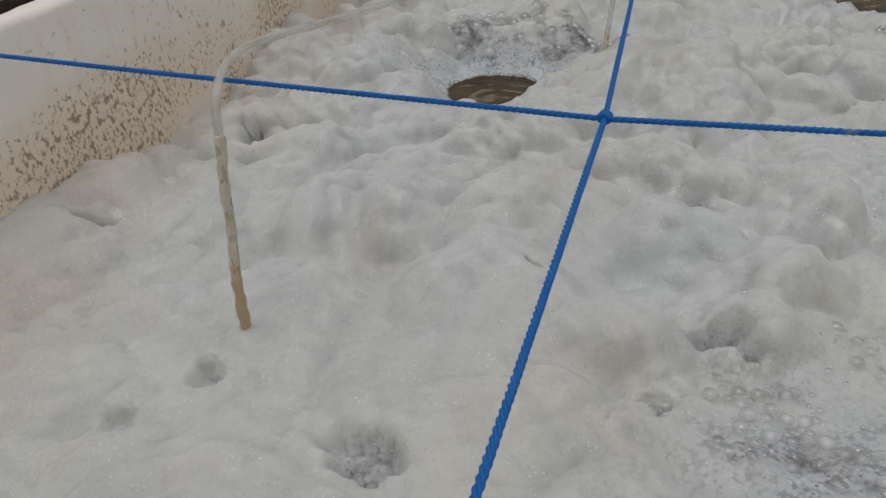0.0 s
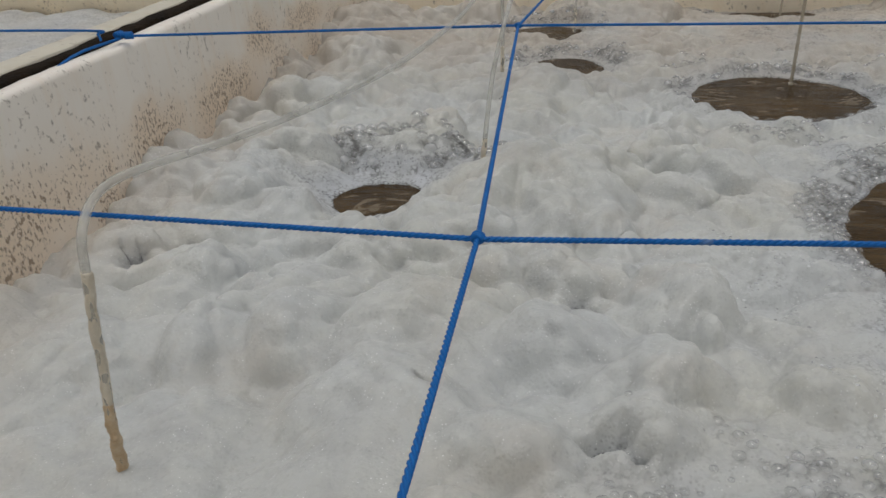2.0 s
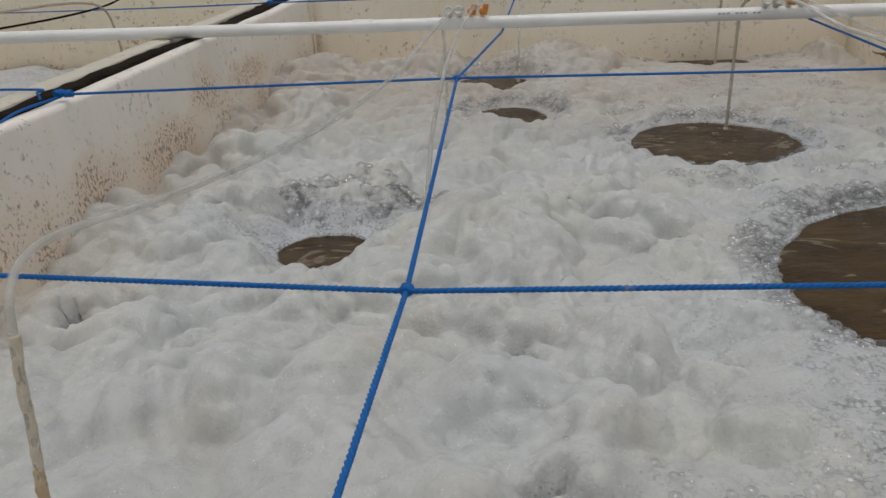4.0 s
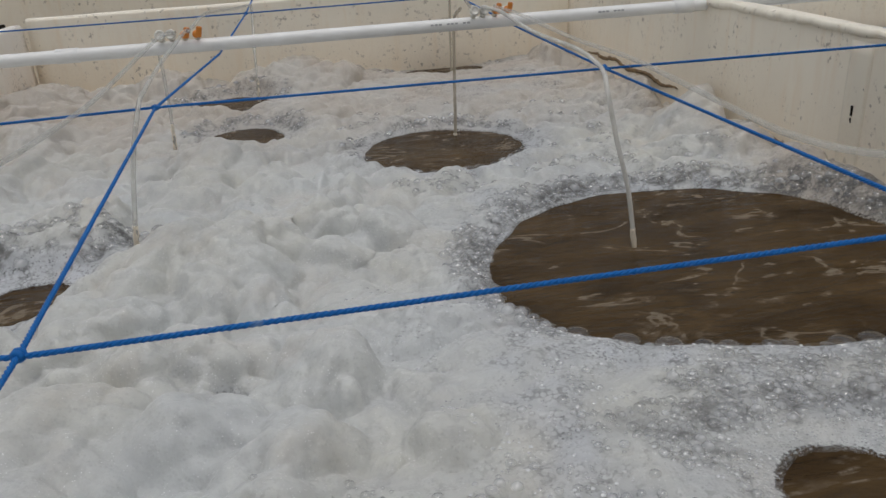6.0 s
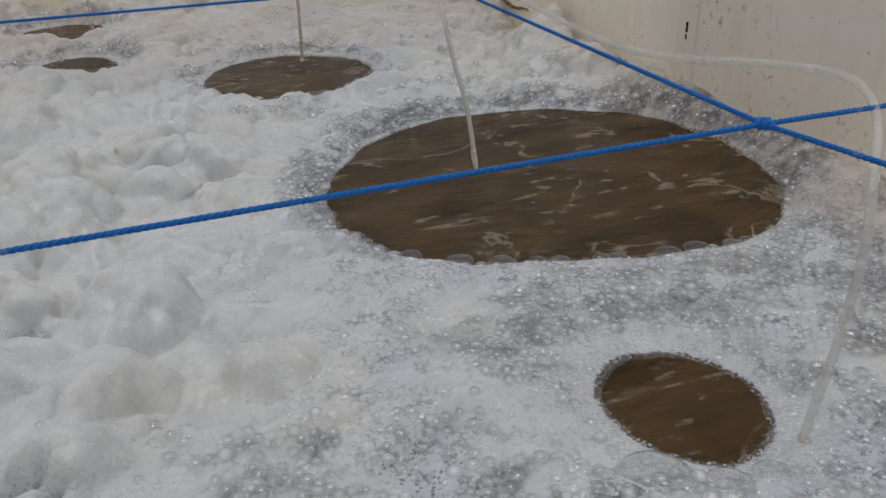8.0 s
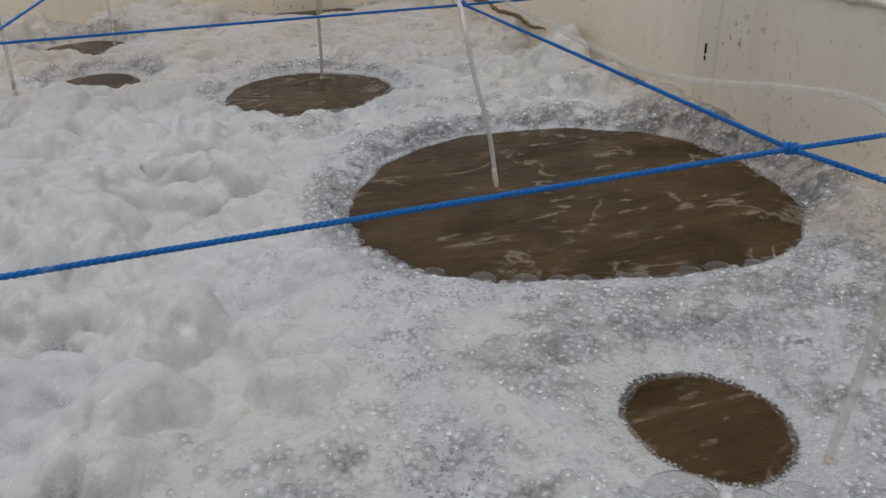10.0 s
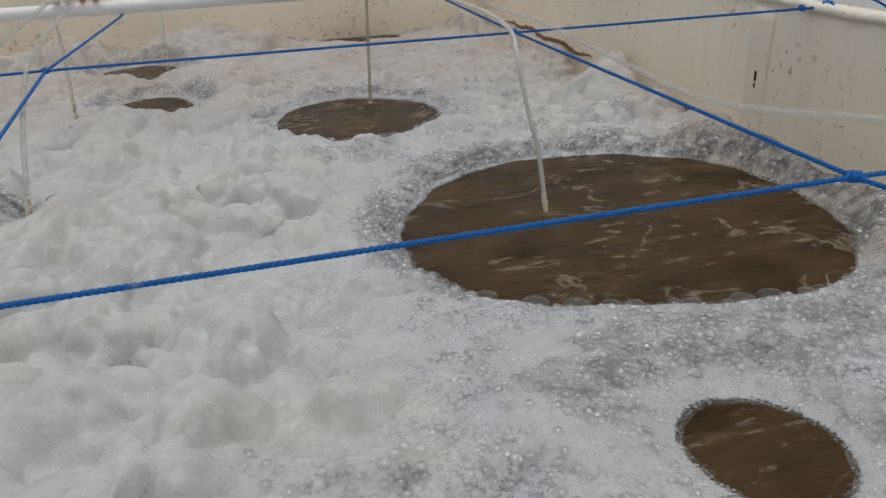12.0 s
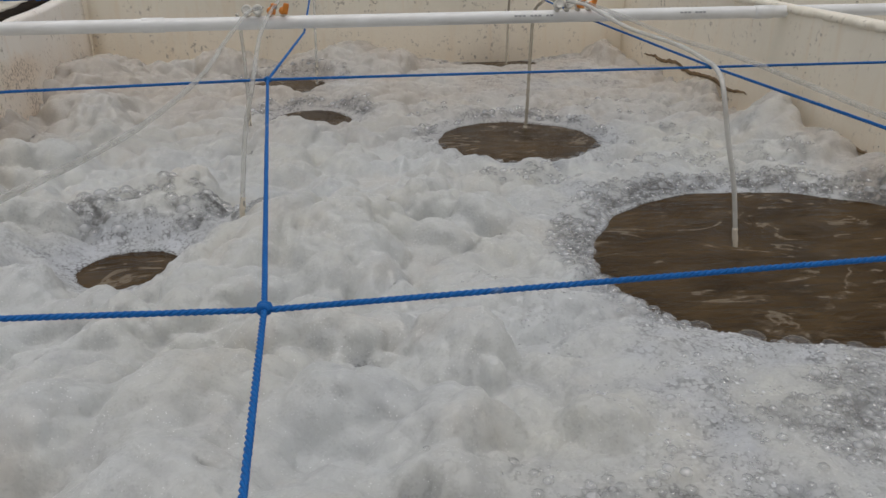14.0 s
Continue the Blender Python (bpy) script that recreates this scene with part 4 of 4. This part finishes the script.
hose([(0.666, 2.275, 1.262), (0.663, 2.359, 1.22), (0.657, 2.361, 1.1), (0.651, 2.354, 0.95), (0.647, 2.353, 0.86)], "stained air hose hanging into the round opening", HOSE_OLD, stain=0.12)
hose([(0.696, 2.275, 1.262), (0.735, 2.66, 1.27), (0.808, 3.236, 1.222), (0.826, 3.348, 1.15), (0.815, 3.326, 0.86)], "clear air hose drooping to the far opening", HOSE_OLD)
hose([(-1.62, 2.26, 1.24), (-1.60, 2.60, 1.26), (-1.55, 3.1, 1.23), (-1.53, 3.2, 1.10), (-1.53, 3.21, 0.93)], "grey air hose hanging over the next tank", HOSE_OLD)


# ---- bubbles ----
def dome(level):
    """The upper part of a ball."""
    bm = bmesh.new()
    bmesh.ops.create_icosphere(bm, subdivisions=level, radius=1)
    bmesh.ops.delete(bm, geom=[q for q in bm.verts if q.co.z < -0.3], context="VERTS")
    bm.verts.index_update()
    v = np.array([q.co[:] for q in bm.verts])
    f = np.array([[q.index for q in k.verts] for k in bm.faces])
    bm.free()
    return v, f


def bubble_field(name, spots, level, label, tall=1.0, material=BUBBLE):
    """Many film bubbles in one mesh: rows of x, y, z, radius."""
    v, f = dome(level)
    v = v * np.array((1.0, 1.0, tall))
    verts = (spots[:, None, :3] + spots[:, None, 3:4] * v[None]).reshape(-1, 3)
    faces = (f[None] + (np.arange(len(spots)) * len(v))[:, None, None]).reshape(-1, 3)
    ob = new(name, mesh(name, verts, faces, material))
    ob.visible_shadow = False
    return tagged(ob, label, "bubbles", kind="stuff")


rng = np.random.default_rng(4)


def crowd(x, y, r, squeeze=0.80):
    """Drops the bubbles that would overlap one placed before them; the largest are placed first."""
    order, cell, taken, keep = np.argsort(-r), 2.2 * r.max(), {}, []
    for i in order:
        cx, cy = int(x[i] / cell), int(y[i] / cell)
        near = [j for dx in (-1, 0, 1) for dy in (-1, 0, 1) for j in taken.get((cx + dx, cy + dy), ())]
        if all((x[i] - x[j]) ** 2 + (y[i] - y[j]) ** 2 > (squeeze * (r[i] + r[j])) ** 2 for j in near):
            taken.setdefault((cx, cy), []).append(i)
            keep.append(i)
    x, y, r = x[keep], y[keep], r[keep]
    return np.column_stack((x, y, np.maximum(foam_height(x, y), W) + 0.10 * r, r))


def glassy_spots(count, x0, x1, y0, y1, r0, r1, power=2.0, least=0.25):
    """Bubbles where the foam is glassy within a stretch of the tank."""
    x, y = x0 + (x1 - x0) * rng.random(count), y0 + (y1 - y0) * rng.random(count)
    r = r0 + (r1 - r0) * rng.random(count) ** power
    ok = (glassy(x, y) > least + 0.5 * rng.random(count)) & (bank(x, y)[1] > 0.004) & (x < XR - 0.01)
    return crowd(x[ok], y[ok], r[ok])


def rim_spots(hole, count, r0, r1, spread, start=0.0, span=2 * math.pi, power=2.2):
    """Bubbles scattered from the edge of one opening outwards."""
    cx, cy, a, b, turn, w = HOLES[hole]
    t = start + span * rng.random(count)
    reach = rng.random(count) ** 1.5 * spread
    lo, hi = np.full(count, 0.85), np.full(count, 1.15)
    for _ in range(14):
        e = (lo + hi) / 2
        u, v = a * e * np.cos(t), b * e * np.sin(t)
        x, y = cx + u * math.cos(turn) - v * math.sin(turn), cy + u * math.sin(turn) + v * math.cos(turn)
        inside = bank(x, y)[1] < 0
        lo, hi = np.where(inside, e, lo), np.where(inside, hi, e)
    e = e + reach / min(a, b)
    u, v = a * e * np.cos(t), b * e * np.sin(t)
    x, y = cx + u * math.cos(turn) - v * math.sin(turn), cy + u * math.sin(turn) + v * math.cos(turn)
    ok = x < XR - 0.01
    return crowd(x[ok], y[ok], (r0 + (r1 - r0) * rng.random(count) ** power)[ok], 0.75)


bubble_field("rim_bubbles", glassy_spots(26000, 0.40, XR - 0.01, 0.98, 1.90, 0.0034, 0.0125, 2.4, 0.12), 2, "clear soap bubbles crowded round the widest opening", 0.85)
bubble_field("crater_bubbles", glassy_spots(7000, -0.60, 0.0, 1.40, 1.85, 0.0040, 0.0160, 2.4, 0.12), 2, "clear soap bubbles on the far wall of a deep foam crater", 0.85)
bubble_field("far_bubbles", glassy_spots(16000, -0.25, 1.05, 1.95, 3.48, 0.0050, 0.0130, 2.0, 0.12), 2, "clear soap bubbles round the far openings", 0.85)
bubble_field("wet_bubbles", glassy_spots(32000, 0.05, XR - 0.01, 0.25, 0.99, 0.0027, 0.0090, 2.0, 0.02), 2, "clustered clear bubbles on low wet foam", 0.80)
bubble_field("edge_bubbles", np.vstack([rim_spots(1, 2600, 0.0011, 0.0030, 0.060), rim_spots(0, 260, 0.0020, 0.0060, 0.010)]), 1, "fine bubbles along the edge of the water", 0.85)
bubble_field("large_bubbles", np.vstack([rim_spots(0, 60, 0.010, 0.024, 0.006, 3.35, 2.5, 1.5), rim_spots(2, 26, 0.009, 0.020, 0.006, 3.2, 2.9, 1.5), rim_spots(5, 6, 0.010, 0.016, 0.01, 3.2, 2.5)]), 3, "large clear bubble films arched along the edge of the water", 0.42, BUBBLE_CLEAR)
n = 34000
px, py = XL + 0.04 + 2.05 * rng.random(n), 0.25 + 1.2 * rng.random(n)
pr = 0.0009 + 0.0030 * rng.random(n) ** 2.4
keep = (bank(px, py)[0] > 0.1) & (smooth_noise(px, py, 0.07, 71) * smooth_noise(px, py, 0.025, 72) * (0.15 + 1.1 * ease(0.05, 0.60, px)) > 0.24 + 0.12 * rng.random(n))
px, py, pr = px[keep], py[keep], pr[keep]
bubble_field("skin_bubbles", np.column_stack((px, py, foam_height(px, py) + 0.2 * pr, pr)), 1, "tiny bubbles whitened for glints, scattered over the foam", 1.0, BUBBLE_WHITE)
caps = np.array([(0.680, 0.500, 0.040), (0.742, 0.468, 0.026), (0.792, 0.470, 0.020), (0.632, 0.512, 0.016)])
bubble_field("flat_bubbles", np.column_stack((caps[:, 0], caps[:, 1], foam_height(caps[:, 0], caps[:, 1]) - 0.25 * 0.35 * caps[:, 2], caps[:, 2])), 3, "wide flat bubble films beside the small opening", 0.35, BUBBLE_CLEAR)
